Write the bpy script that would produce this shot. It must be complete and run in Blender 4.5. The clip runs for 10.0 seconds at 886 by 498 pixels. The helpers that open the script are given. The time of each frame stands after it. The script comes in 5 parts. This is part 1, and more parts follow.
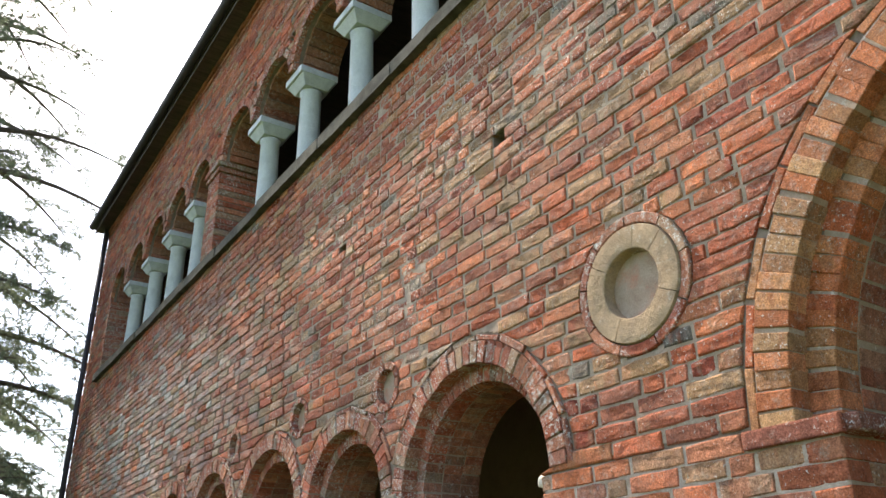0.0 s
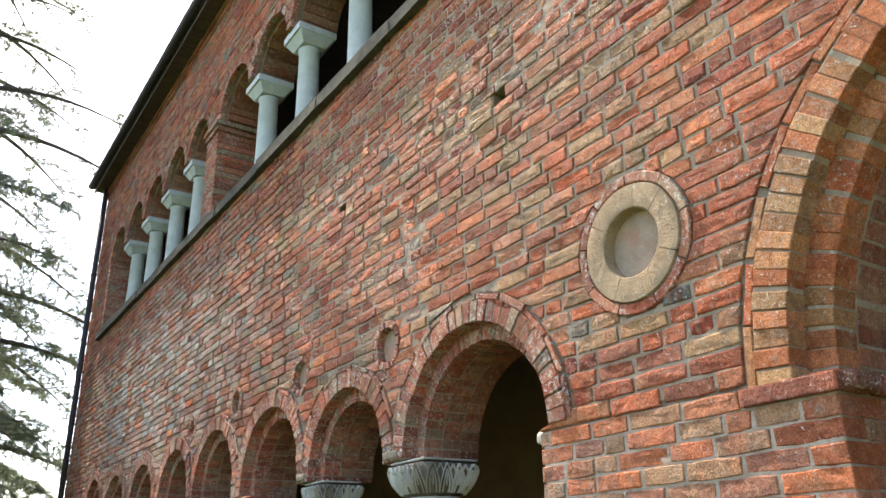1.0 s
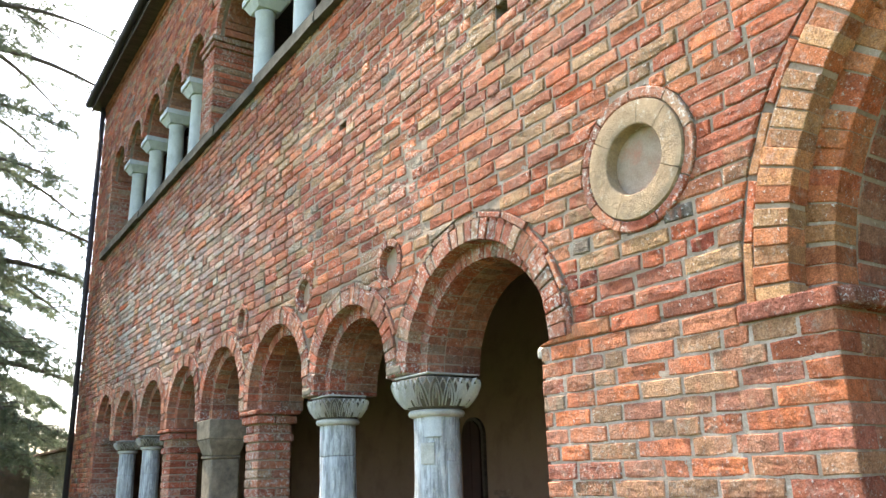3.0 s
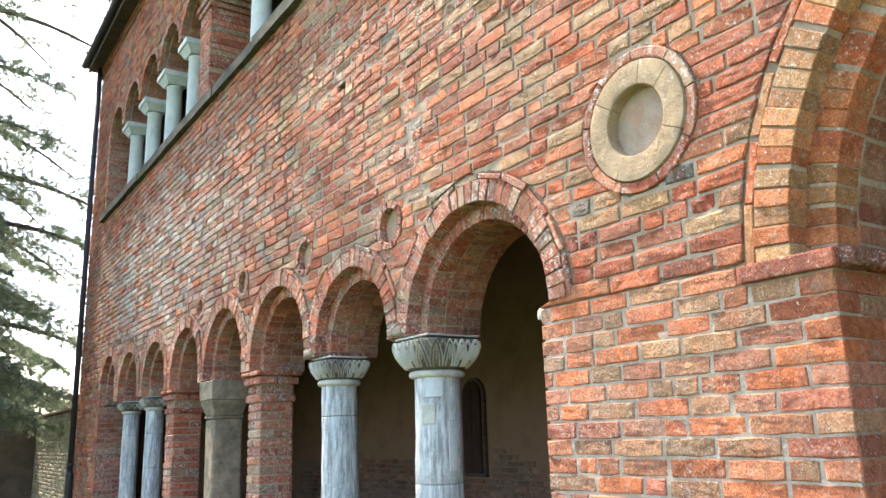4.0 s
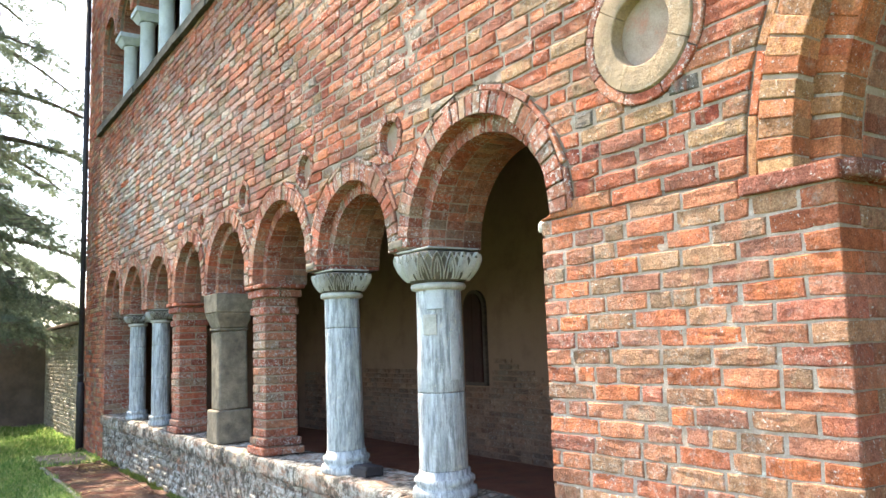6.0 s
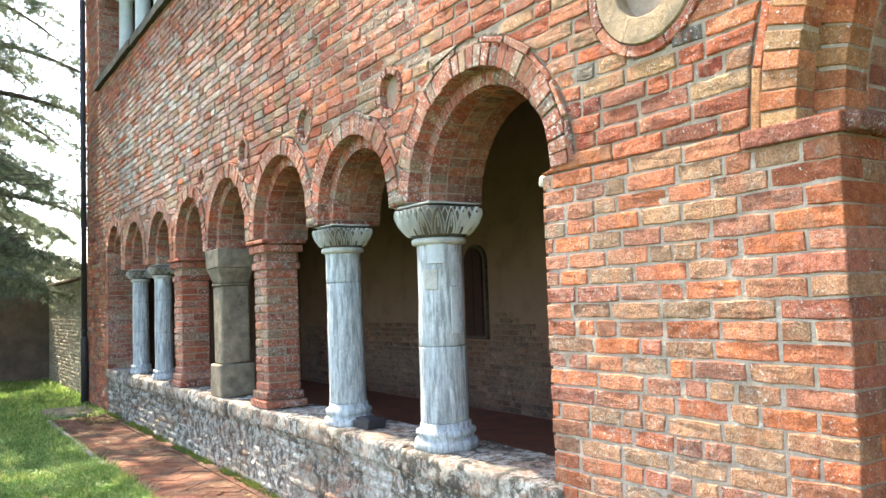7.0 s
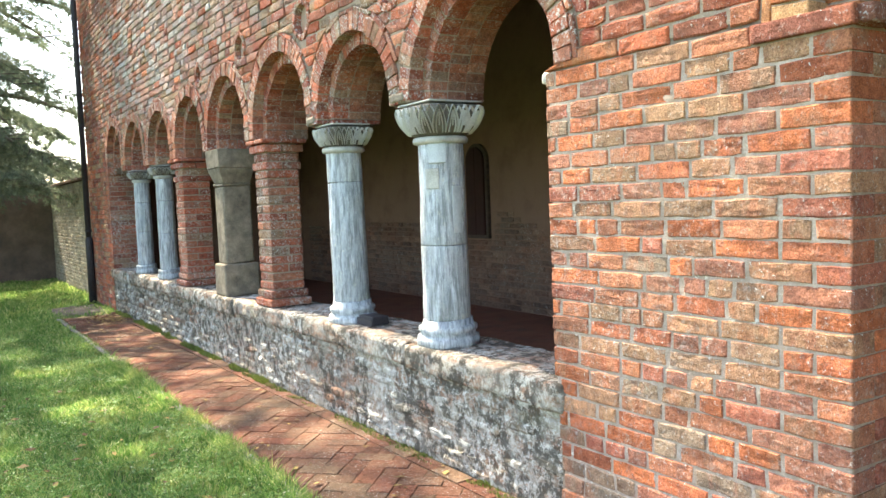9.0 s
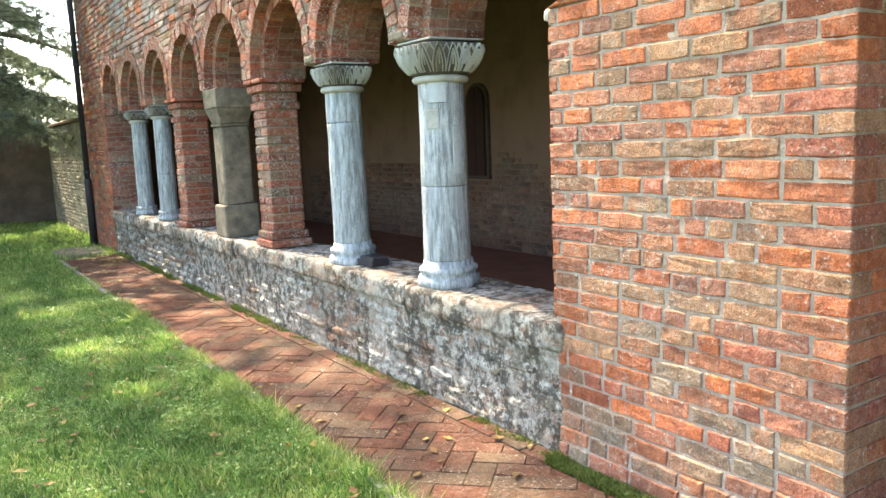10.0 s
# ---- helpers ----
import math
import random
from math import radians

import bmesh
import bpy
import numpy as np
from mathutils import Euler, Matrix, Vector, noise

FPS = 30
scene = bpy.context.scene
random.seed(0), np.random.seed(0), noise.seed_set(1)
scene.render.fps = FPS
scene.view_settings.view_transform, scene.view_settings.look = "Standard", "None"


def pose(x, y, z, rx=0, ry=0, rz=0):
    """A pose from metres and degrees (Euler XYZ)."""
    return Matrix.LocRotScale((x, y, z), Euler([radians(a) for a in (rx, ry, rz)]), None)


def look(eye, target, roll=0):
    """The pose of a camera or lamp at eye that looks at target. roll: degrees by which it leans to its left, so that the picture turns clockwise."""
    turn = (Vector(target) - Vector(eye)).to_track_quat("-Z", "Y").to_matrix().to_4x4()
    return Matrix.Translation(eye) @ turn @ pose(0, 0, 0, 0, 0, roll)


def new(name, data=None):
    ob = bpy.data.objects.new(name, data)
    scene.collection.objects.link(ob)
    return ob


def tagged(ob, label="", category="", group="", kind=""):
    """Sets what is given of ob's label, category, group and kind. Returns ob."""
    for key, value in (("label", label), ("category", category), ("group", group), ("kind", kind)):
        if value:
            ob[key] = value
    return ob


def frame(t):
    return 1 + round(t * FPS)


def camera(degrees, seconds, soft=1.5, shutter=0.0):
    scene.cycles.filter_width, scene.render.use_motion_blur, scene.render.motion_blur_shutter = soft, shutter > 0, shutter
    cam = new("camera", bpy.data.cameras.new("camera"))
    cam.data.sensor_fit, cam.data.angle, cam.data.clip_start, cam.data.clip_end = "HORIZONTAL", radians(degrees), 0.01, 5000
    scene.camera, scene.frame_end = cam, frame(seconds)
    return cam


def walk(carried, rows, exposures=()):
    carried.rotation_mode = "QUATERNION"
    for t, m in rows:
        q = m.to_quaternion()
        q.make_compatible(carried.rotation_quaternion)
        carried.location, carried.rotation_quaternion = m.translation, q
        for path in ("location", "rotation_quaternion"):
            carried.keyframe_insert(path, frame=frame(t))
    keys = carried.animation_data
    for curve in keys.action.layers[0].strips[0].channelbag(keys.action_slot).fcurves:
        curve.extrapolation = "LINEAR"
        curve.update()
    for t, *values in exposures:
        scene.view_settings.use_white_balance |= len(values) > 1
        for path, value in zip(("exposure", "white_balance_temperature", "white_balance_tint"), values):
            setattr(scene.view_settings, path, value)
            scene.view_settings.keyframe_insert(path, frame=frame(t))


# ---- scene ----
cam = camera(58.40, 10.0)
PATH = [
    (0.0, pose(0, 0, 1.64, 114.78, 1.31, -33.91)),
    (0.5, pose(0, 0, 1.64, 113.40, 1.30, -33.91)),
    (1.0, pose(0, 0, 1.64, 111.84, 1.34, -33.89)),
    (1.5, pose(0, 0, 1.64, 110.26, 1.35, -33.85)),
    (2.0, pose(0, 0, 1.64, 108.70, 1.39, -33.81)),
    (2.5, pose(0, 0, 1.64, 107.29, 1.48, -33.74)),
    (4.0, pose(0, 0, 1.64, 103.19, 1.64, -33.65)),
    (4.5, pose(0, 0, 1.64, 101.70, 1.69, -33.64)),
    (5.0, pose(0, 0, 1.64, 100.07, 1.76, -33.61)),
    (5.5, pose(0, 0, 1.64, 98.54, 1.79, -33.58)),
    (7.0, pose(0, 0, 1.64, 93.66, 2.02, -33.49)),
    (7.5, pose(0, 0, 1.64, 92.03, 2.07, -33.45)),
    (8.0, pose(0, 0, 1.64, 90.02, 2.14, -33.42)),
    (8.5, pose(0, 0, 1.64, 88.36, 2.17, -33.38)),
    (9.0, pose(0, 0, 1.64, 86.41, 2.24, -33.37)),
    (9.5, pose(0, 0, 1.64, 84.56, 2.33, -33.39)),
    (10.0, pose(0, 0, 1.64, 82.14, 2.33, -33.36)),
]
EXPOSURES = [(0.0, 1.73, 6700, 10), (1.0, 1.92, 6700, 10), (2.5, 2.28, 6650, 9), (4.5, 2.62, 6650, 8), (5.5, 2.7, 6650, 8), (7.5, 2.7, 6750, 6), (10.0, 2.6, 6900, 4)]
walk(cam, PATH, EXPOSURES)

# ---- light ----
SUN_AZ, SUN_EL = -6.5, 51.0          # degrees from +y towards +x, and above the horizon
world = bpy.data.worlds.new("sky")
scene.world = world
world.use_nodes = True
wn = world.node_tree.nodes
sky = wn.new("ShaderNodeTexSky")
sky.sky_type = 'NISHITA'
sky.sun_disc = False
sky.sun_elevation = radians(SUN_EL)
sky.sun_rotation = radians(SUN_AZ)
sky.dust_density = 2.0
sky.air_density = 1.0
wn["Background"].inputs[1].default_value = 0.15
world.node_tree.links.new(sky.outputs[0], wn["Background"].inputs[0])
sun = new("sun", bpy.data.lights.new("sun", 'SUN'))
sun.data.energy, sun.data.angle, sun.data.color = 4.5, radians(0.6), (1.0, 0.9, 0.74)
sx, sy = math.sin(radians(SUN_AZ)), math.cos(radians(SUN_AZ))
sun.matrix_world = look((sx * 40, sy * 40, 40 * math.tan(radians(SUN_EL))), (0, 0, 0))

# ---- materials ----
def nodes(name, rough=0.85, metal=0.0):
    m = bpy.data.materials.new(name)
    m.use_nodes = True
    nt = m.node_tree
    b = nt.nodes["Principled BSDF"]
    b.inputs["Roughness"].default_value = rough
    b.inputs["Metallic"].default_value = metal
    b.inputs["Specular IOR Level"].default_value = 0.15 if rough > 0.75 else 0.3
    pos = nt.nodes.new("ShaderNodeNewGeometry")
    return m, nt, b, pos


def ramp(nt, fac, stops, interp='LINEAR'):
    r = nt.nodes.new("ShaderNodeValToRGB")
    r.color_ramp.interpolation = interp
    e = r.color_ramp.elements
    while len(e) < len(stops):
        e.new(0.5)
    for k, (p, c) in enumerate(stops):
        e[k].position = p
        e[k].color = (*c, 1) if len(c) == 3 else c
    nt.links.new(fac, r.inputs[0])
    return r.outputs[0]


def noise_tex(nt, vec, scale, detail=4, rough=0.6, stretch=None):
    if stretch:
        mp = nt.nodes.new("ShaderNodeMapping")
        mp.inputs["Scale"].default_value = stretch
        nt.links.new(vec, mp.inputs[0])
        vec = mp.outputs[0]
    n = nt.nodes.new("ShaderNodeTexNoise")
    n.inputs["Scale"].default_value = scale
    n.inputs["Detail"].default_value = detail
    n.inputs["Roughness"].default_value = rough
    nt.links.new(vec, n.inputs["Vector"])
    return n.outputs["Fac"]


def mix(nt, fac, a, b, mode='MIX'):
    m = nt.nodes.new("ShaderNodeMix")
    m.data_type, m.blend_type = 'RGBA', mode
    for sock, v in ((m.inputs[0], fac), (m.inputs[6], a), (m.inputs[7], b)):
        if isinstance(v, (int, float)):
            sock.default_value = v
        elif isinstance(v, tuple):
            sock.default_value = (*v, 1)
        else:
            nt.links.new(v, sock)
    return m.outputs[2]


def maths(nt, op, a, b=0.0):
    m = nt.nodes.new("ShaderNodeMath")
    m.operation = op
    m.use_clamp = True
    for sock, v in ((m.inputs[0], a), (m.inputs[1], b)):
        if isinstance(v, (int, float)):
            sock.default_value = v
        else:
            nt.links.new(v, sock)
    return m.outputs[0]


def bump(nt, b, height, strength, dist):
    n = nt.nodes.new("ShaderNodeBump")
    n.inputs["Strength"].default_value = strength
    n.inputs["Distance"].default_value = dist
    nt.links.new(height, n.inputs["Height"])
    nt.links.new(n.outputs[0], b.inputs["Normal"])


def spread(nt, v, lo, hi):
    return ramp(nt, v, [(lo, (0, 0, 0)), (hi, (1, 1, 1))])


BRICKS = [(0.0, (0.44, 0.11, 0.05)), (0.13, (0.3, 0.07, 0.042)), (0.24, (0.46, 0.15, 0.068)), (0.36, (0.35, 0.105, 0.06)),
          (0.47, (0.31, 0.185, 0.1)), (0.56, (0.43, 0.115, 0.052)), (0.68, (0.34, 0.205, 0.115)), (0.78, (0.28, 0.095, 0.06)),
          (0.88, (0.42, 0.165, 0.09)), (0.965, (0.2, 0.165, 0.135))]


def brick_material(name, per_object, dirt=0.5, lime=0.6, palette=BRICKS, bleach_sun=0.0, smear=0.45, soil=(0.17, 0.14, 0.11), fleck=0.6):
    m, nt, b, pos = nodes(name, 0.9)
    P = pos.outputs["Position"]
    if per_object:
        rnd = nt.nodes.new("ShaderNodeObjectInfo").outputs["Random"]
    else:
        rnd = pos.outputs["Random Per Island"]
    base = ramp(nt, rnd, palette, 'CONSTANT')
    # tone of its own within the colour class
    wn_ = nt.nodes.new("ShaderNodeTexWhiteNoise")
    wn_.noise_dimensions = '1D'
    nt.links.new(rnd, wn_.inputs["W"])
    tone = ramp(nt, wn_.outputs["Value"], [(0, (0.68, 0.68, 0.7)), (1, (1.28, 1.24, 1.18))])
    col = mix(nt, 1.0, base, tone, 'MULTIPLY')
    second = ramp(nt, wn_.outputs["Value"], palette, 'CONSTANT')
    patchy = spread(nt, noise_tex(nt, P, 11, 3, 0.6, (1, 1, 0.35)), 0.5, 0.58)
    col = mix(nt, maths(nt, 'MULTIPLY', patchy, 0.38), col, second)
    mott = noise_tex(nt, P, 22, 5, 0.7)
    col = mix(nt, 1.0, col, ramp(nt, mott, [(0.3, (0.62, 0.56, 0.54)), (0.52, (1.0, 1.0, 1.0)), (0.7, (1.32, 1.3, 1.26))]), 'MULTIPLY')
    fine = noise_tex(nt, P, 140, 3, 0.7)
    col = mix(nt, 1.0, col, ramp(nt, fine, [(0.3, (0.55, 0.53, 0.52)), (0.7, (1.42, 1.42, 1.42))]), 'MULTIPLY')
    # grey weathering and lime bloom
    d = spread(nt, noise_tex(nt, P, 0.9, 6, 0.65), 0.48, 0.7)
    col = mix(nt, maths(nt, 'MULTIPLY', d, dirt), col, soil)
    l1 = spread(nt, noise_tex(nt, P, 1.6, 5, 0.7), 0.44, 0.6)
    l2 = spread(nt, noise_tex(nt, P, 30, 4, 0.75), 0.5, 0.68)
    col = mix(nt, maths(nt, 'MULTIPLY', maths(nt, 'MULTIPLY', l1, l2), lime), col, (0.55, 0.52, 0.48))
    if bleach_sun:
        # a broad washed-out wall area, ragged at its rim: bleaching plus painted sunlight
        ds = nt.nodes.new("ShaderNodeVectorMath")
        ds.operation = 'DISTANCE'
        sc = nt.nodes.new("ShaderNodeMapping")
        sc.inputs["Scale"].default_value = (1, 0.3, 0.85)
        nt.links.new(P, sc.inputs[0])
        nt.links.new(sc.outputs[0], ds.inputs[0])
        ds.inputs[1].default_value = (2.6, 3.2, 3.25)
        rag = maths(nt, 'SUBTRACT', 1.0, maths(nt, 'MULTIPLY', ds.outputs["Value"], 0.62))
        rag = spread(nt, mix(nt, 0.68, rag, noise_tex(nt, P, 7, 7, 0.8, (1, 0.6, 2.2))), 0.36, 0.58)
        some = spread(nt, noise_tex(nt, wn_.outputs["Color"], 40, 1, 0.5), 0.36, 0.62)
        col = mix(nt, maths(nt, 'MULTIPLY', maths(nt, 'MULTIPLY', rag, some), bleach_sun), col, (0.47, 0.44, 0.41))
    # mortar smears, lime flecks, dark pores
    sm = spread(nt, noise_tex(nt, P, 13, 7, 0.8), 0.57, 0.66)
    col = mix(nt, maths(nt, 'MULTIPLY', sm, smear), col, (0.42, 0.37, 0.31))
    sp = maths(nt, 'MULTIPLY', spread(nt, noise_tex(nt, P, 60, 4, 0.75), fleck, fleck + 0.06), spread(nt, noise_tex(nt, P, 4, 3, 0.6), 0.42, 0.6))
    col = mix(nt, maths(nt, 'MULTIPLY', sp, 0.85), col, (0.68, 0.66, 0.61))
    po = spread(nt, noise_tex(nt, P, 90, 3, 0.7), 0.64, 0.7)
    col = mix(nt, maths(nt, 'MULTIPLY', po, 0.6), col, (0.09, 0.06, 0.045))
    nt.links.new(col, b.inputs["Base Color"])
    h = mix(nt, 0.5, noise_tex(nt, P, 60, 6, 0.75), noise_tex(nt, P, 16, 3, 0.6))
    bump(nt, b, h, 1.0, 0.03)
    return m


def stone_material(name, dark, light, stain, scale=6.0, rough=0.8, stretch=None, stain_amt=0.5, bump_d=0.01, spots=None, streak=None):
    m, nt, b, pos = nodes(name, rough)
    P = pos.outputs["Position"]
    n1 = noise_tex(nt, P, scale, 6, 0.65, stretch)
    col = ramp(nt, n1, [(0.3, dark), (0.7, light)])
    f = noise_tex(nt, P, 110, 3, 0.7)
    col = mix(nt, 0.6, col, ramp(nt, f, [(0.3, (0.72, 0.72, 0.72)), (0.7, (1.2, 1.2, 1.2))]), 'MULTIPLY')
    s1 = spread(nt, noise_tex(nt, P, scale * 0.6 + 1, 5, 0.7), 0.5, 0.68)
    col = mix(nt, maths(nt, 'MULTIPLY', s1, stain_amt), col, stain)
    if spots:
        sp = spread(nt, noise_tex(nt, P, 26, 5, 0.75), 0.56, 0.64)
        big = spread(nt, noise_tex(nt, P, 2.2, 4, 0.6), 0.42, 0.6)
        col = mix(nt, maths(nt, 'MULTIPLY', sp, big), col, spots)
    if streak:
        # upright weathering runs
        st = spread(nt, noise_tex(nt, P, 9, 7, 0.75, (4.5, 4.5, 0.55)), 0.47, 0.6)
        col = mix(nt, maths(nt, 'MULTIPLY', st, 0.85), col, streak)
    nt.links.new(col, b.inputs["Base Color"])
    bump(nt, b, mix(nt, 0.5, noise_tex(nt, P, 45, 6, 0.75), n1), 0.7, bump_d)
    return m


M_BRICK = brick_material("brick_wall_mix", False, 0.35, 0.4, bleach_sun=0.8, smear=0.25, fleck=0.57)
M_BRICK_NEAR = brick_material("brick_wall_near", True, 0.25, 0.25, bleach_sun=0.7, smear=0.2)
M_BRICK_ONE = brick_material("brick_single", True, 0.2, 0.45,
                             [(0.0, (0.45, 0.145, 0.075)), (0.17, (0.37, 0.215, 0.13)), (0.27, (0.44, 0.175, 0.1)), (0.4, (0.36, 0.125, 0.085)), (0.52, (0.4, 0.215, 0.13)),
                              (0.61, (0.49, 0.155, 0.07)), (0.74, (0.34, 0.205, 0.135)), (0.81, (0.4, 0.17, 0.115)), (0.95, (0.3, 0.215, 0.155))])
M_BRICK_RED = brick_material("brick_arch_red", True, 0.35, 0.95,
                             [(0.0, (0.40, 0.115, 0.065)), (0.22, (0.31, 0.09, 0.055)), (0.45, (0.42, 0.165, 0.095)), (0.68, (0.35, 0.15, 0.1)), (0.86, (0.31, 0.2, 0.135))], smear=0.75, fleck=0.55)
M_BRICK_PORTAL = brick_material("brick_portal", True, 0.1, 0.3,
                                [(0.0, (0.45, 0.15, 0.065)), (0.3, (0.43, 0.21, 0.1)), (0.55, (0.47, 0.18, 0.085)), (0.75, (0.43, 0.25, 0.13)), (0.88, (0.42, 0.12, 0.055))])
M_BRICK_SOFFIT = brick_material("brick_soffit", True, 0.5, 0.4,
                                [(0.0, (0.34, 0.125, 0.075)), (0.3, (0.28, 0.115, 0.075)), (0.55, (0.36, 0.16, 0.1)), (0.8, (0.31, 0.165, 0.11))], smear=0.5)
# inner bricks get a darker palette that carries the loggia's shade
M_BRICK_IN_SHADE = brick_material("brick_inner_shaded", False, 0.7, 0.2,
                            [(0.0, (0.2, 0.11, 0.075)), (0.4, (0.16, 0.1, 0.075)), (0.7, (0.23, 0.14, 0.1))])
M_BRICK_FOOT = brick_material("brick_pier_foot", True, 0.5, 0.9,
                              [(0.0, (0.4, 0.16, 0.09)), (0.3, (0.3, 0.2, 0.14)), (0.55, (0.36, 0.15, 0.1)), (0.8, (0.33, 0.25, 0.18))], smear=1.0)
M_BRICK_UP = brick_material("brick_upper_arch", False, 0.3, 0.1,
                            [(0.0, (0.33, 0.12, 0.07)), (0.5, (0.28, 0.1, 0.06)), (0.8, (0.36, 0.15, 0.09))])
M_MORTAR = stone_material("lime_mortar", (0.29, 0.21, 0.155), (0.44, 0.34, 0.265), (0.21, 0.15, 0.115), 9, 0.95, None, 0.5, 0.02, (0.52, 0.46, 0.39))
# mortar coloured dark to stand for the shade in the recessed joints
M_JOINT_SHADE = stone_material("shade_dark_mortar", (0.15, 0.11, 0.085), (0.29, 0.225, 0.175), (0.12, 0.09, 0.07), 9, 0.95, None, 0.5, 0.02)
M_JOINT = stone_material("pale_joint_mortar", (0.34, 0.255, 0.2), (0.5, 0.4, 0.33), (0.26, 0.19, 0.145), 12, 0.95, None, 0.5, 0.02, (0.66, 0.62, 0.55))
M_MARBLE = stone_material("grey_marble", (0.27, 0.285, 0.305), (0.74, 0.755, 0.77), (0.3, 0.29, 0.26), 8, 0.65, (2.8, 2.8, 0.3), 0.45, 0.03, (0.66, 0.63, 0.55), (0.2, 0.205, 0.21))
M_MARBLE_UP = stone_material("pale_grey_stone", (0.44, 0.45, 0.46), (0.58, 0.59, 0.6), (0.28, 0.28, 0.28), 6, 0.7, (1.5, 1.5, 0.6), 0.4, 0.003)
M_CAPITAL = stone_material("weathered_capital_stone", (0.38, 0.36, 0.32), (0.58, 0.55, 0.49), (0.22, 0.2, 0.17), 9, 0.85, None, 0.4, 0.006)
# dark copy of the capital stone paints the shade between the leaf ribs
M_CAP_SHADE = stone_material("shaded_capital_ground", (0.1, 0.088, 0.07), (0.2, 0.175, 0.145), (0.09, 0.08, 0.065), 9, 0.9, None, 0.4, 0.006)
M_SAND = stone_material("brown_sandstone", (0.13, 0.105, 0.08), (0.33, 0.265, 0.195), (0.09, 0.08, 0.065), 9, 0.9, None, 0.5, 0.006)
M_RING = stone_material("ochre_sandstone", (0.26, 0.178, 0.11), (0.42, 0.3, 0.195), (0.12, 0.1, 0.08), 9, 0.95, None, 0.65, 0.03, (0.58, 0.54, 0.47))


def limewash_material(name, pieces):
    m, nt, b, pos = nodes(name, 0.95)
    P = pos.outputs["Position"]
    base = ramp(nt, pos.outputs["Random Per Island"] if pieces else noise_tex(nt, P, 9, 5, 0.7, (1, 0.5, 1.6)), [(0, (0.36, 0.31, 0.25)), (0.3, (0.27, 0.2, 0.15)), (0.45, (0.42, 0.38, 0.325)), (0.6, (0.35, 0.2, 0.135)), (0.66, (0.31, 0.245, 0.185)), (0.8, (0.48, 0.45, 0.4))], 'CONSTANT' if pieces else 'LINEAR')
    n = noise_tex(nt, P, 14, 6, 0.75)
    col = mix(nt, 1.0, base, ramp(nt, n, [(0.3, (0.6, 0.6, 0.6)), (0.7, (1.3, 1.3, 1.3))]), 'MULTIPLY')
    white = maths(nt, 'MULTIPLY', spread(nt, noise_tex(nt, P, 27, 6, 0.8), 0.48, 0.55), spread(nt, noise_tex(nt, P, 1.5, 4, 0.6), 0.4, 0.58))
    col = mix(nt, white, col, (0.62, 0.595, 0.54))
    black = maths(nt, 'MULTIPLY', spread(nt, noise_tex(nt, P, 11, 6, 0.8), 0.47, 0.54), spread(nt, noise_tex(nt, P, 1.9, 4, 0.6, (1, 1, 0.7)), 0.34, 0.48))
    col = mix(nt, maths(nt, 'MULTIPLY', black, 0.85), col, (0.062, 0.054, 0.042))
    moss = spread(nt, noise_tex(nt, P, 3.2, 6, 0.7), 0.6, 0.72)
    col = mix(nt, maths(nt, 'MULTIPLY', moss, 0.6), col, (0.1, 0.1, 0.045))
    nt.links.new(col, b.inputs["Base Color"])
    bump(nt, b, mix(nt, 0.5, n, noise_tex(nt, P, 50, 6, 0.8)), 1.0, 0.025)
    return m


M_LIME_B = limewash_material("limewashed_bricks", True)
M_LIME = limewash_material("limewash_crust", False)
M_COPING = stone_material("parapet_coping_stone", (0.12, 0.1, 0.078), (0.36, 0.31, 0.255), (0.08, 0.072, 0.048), 13, 0.95, None, 0.75, 0.05, (0.5, 0.48, 0.44))
M_SILL = stone_material("dark_sill_stone", (0.035, 0.033, 0.028), (0.1, 0.095, 0.08), (0.07, 0.065, 0.055), 8, 0.95, None, 0.6, 0.015)
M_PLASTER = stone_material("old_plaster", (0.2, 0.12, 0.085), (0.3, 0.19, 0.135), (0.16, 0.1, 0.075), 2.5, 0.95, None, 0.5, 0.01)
M_FLOOR = stone_material("terracotta_floor", (0.2, 0.085, 0.06), (0.3, 0.13, 0.085), (0.14, 0.1, 0.08), 4, 0.8)
M_WOOD = stone_material("dark_wood", (0.06, 0.045, 0.04), (0.12, 0.09, 0.075), (0.05, 0.04, 0.035), 6, 0.8, (0.4, 4, 4))
M_IRON = stone_material("dark_painted_metal", (0.025, 0.022, 0.026), (0.045, 0.038, 0.042), (0.06, 0.04, 0.03), 12, 0.55, None, 0.3, 0.001)
M_TILE = stone_material("roof_tile_brown", (0.12, 0.075, 0.055), (0.22, 0.13, 0.09), (0.08, 0.065, 0.05), 7, 0.95)
M_DOOR = stone_material("dark_red_shutter", (0.028, 0.011, 0.009), (0.05, 0.017, 0.013), (0.04, 0.02, 0.015), 6, 0.7)
M_CONC = stone_material("dark_concrete_wall", (0.1, 0.075, 0.065), (0.19, 0.135, 0.11), (0.07, 0.065, 0.06), 3, 0.95)
M_RENDER = stone_material("pale_render", (0.3, 0.27, 0.22), (0.45, 0.41, 0.34), (0.2, 0.18, 0.15), 2.5, 0.95)
M_SOIL = stone_material("lawn_soil", (0.06, 0.095, 0.03), (0.12, 0.175, 0.055), (0.1, 0.085, 0.045), 8, 1.0, None, 0.5, 0.03)
PAVERS = [(0.0, (0.165, 0.068, 0.042)), (0.3, (0.16, 0.075, 0.048)), (0.55, (0.145, 0.08, 0.052)), (0.72, (0.15, 0.095, 0.062)), (0.87, (0.15, 0.062, 0.042))]
M_PAVE = brick_material("paving_brick", True, 0.9, 0.15,
                        PAVERS, smear=0.2, soil=(0.11, 0.085, 0.06))
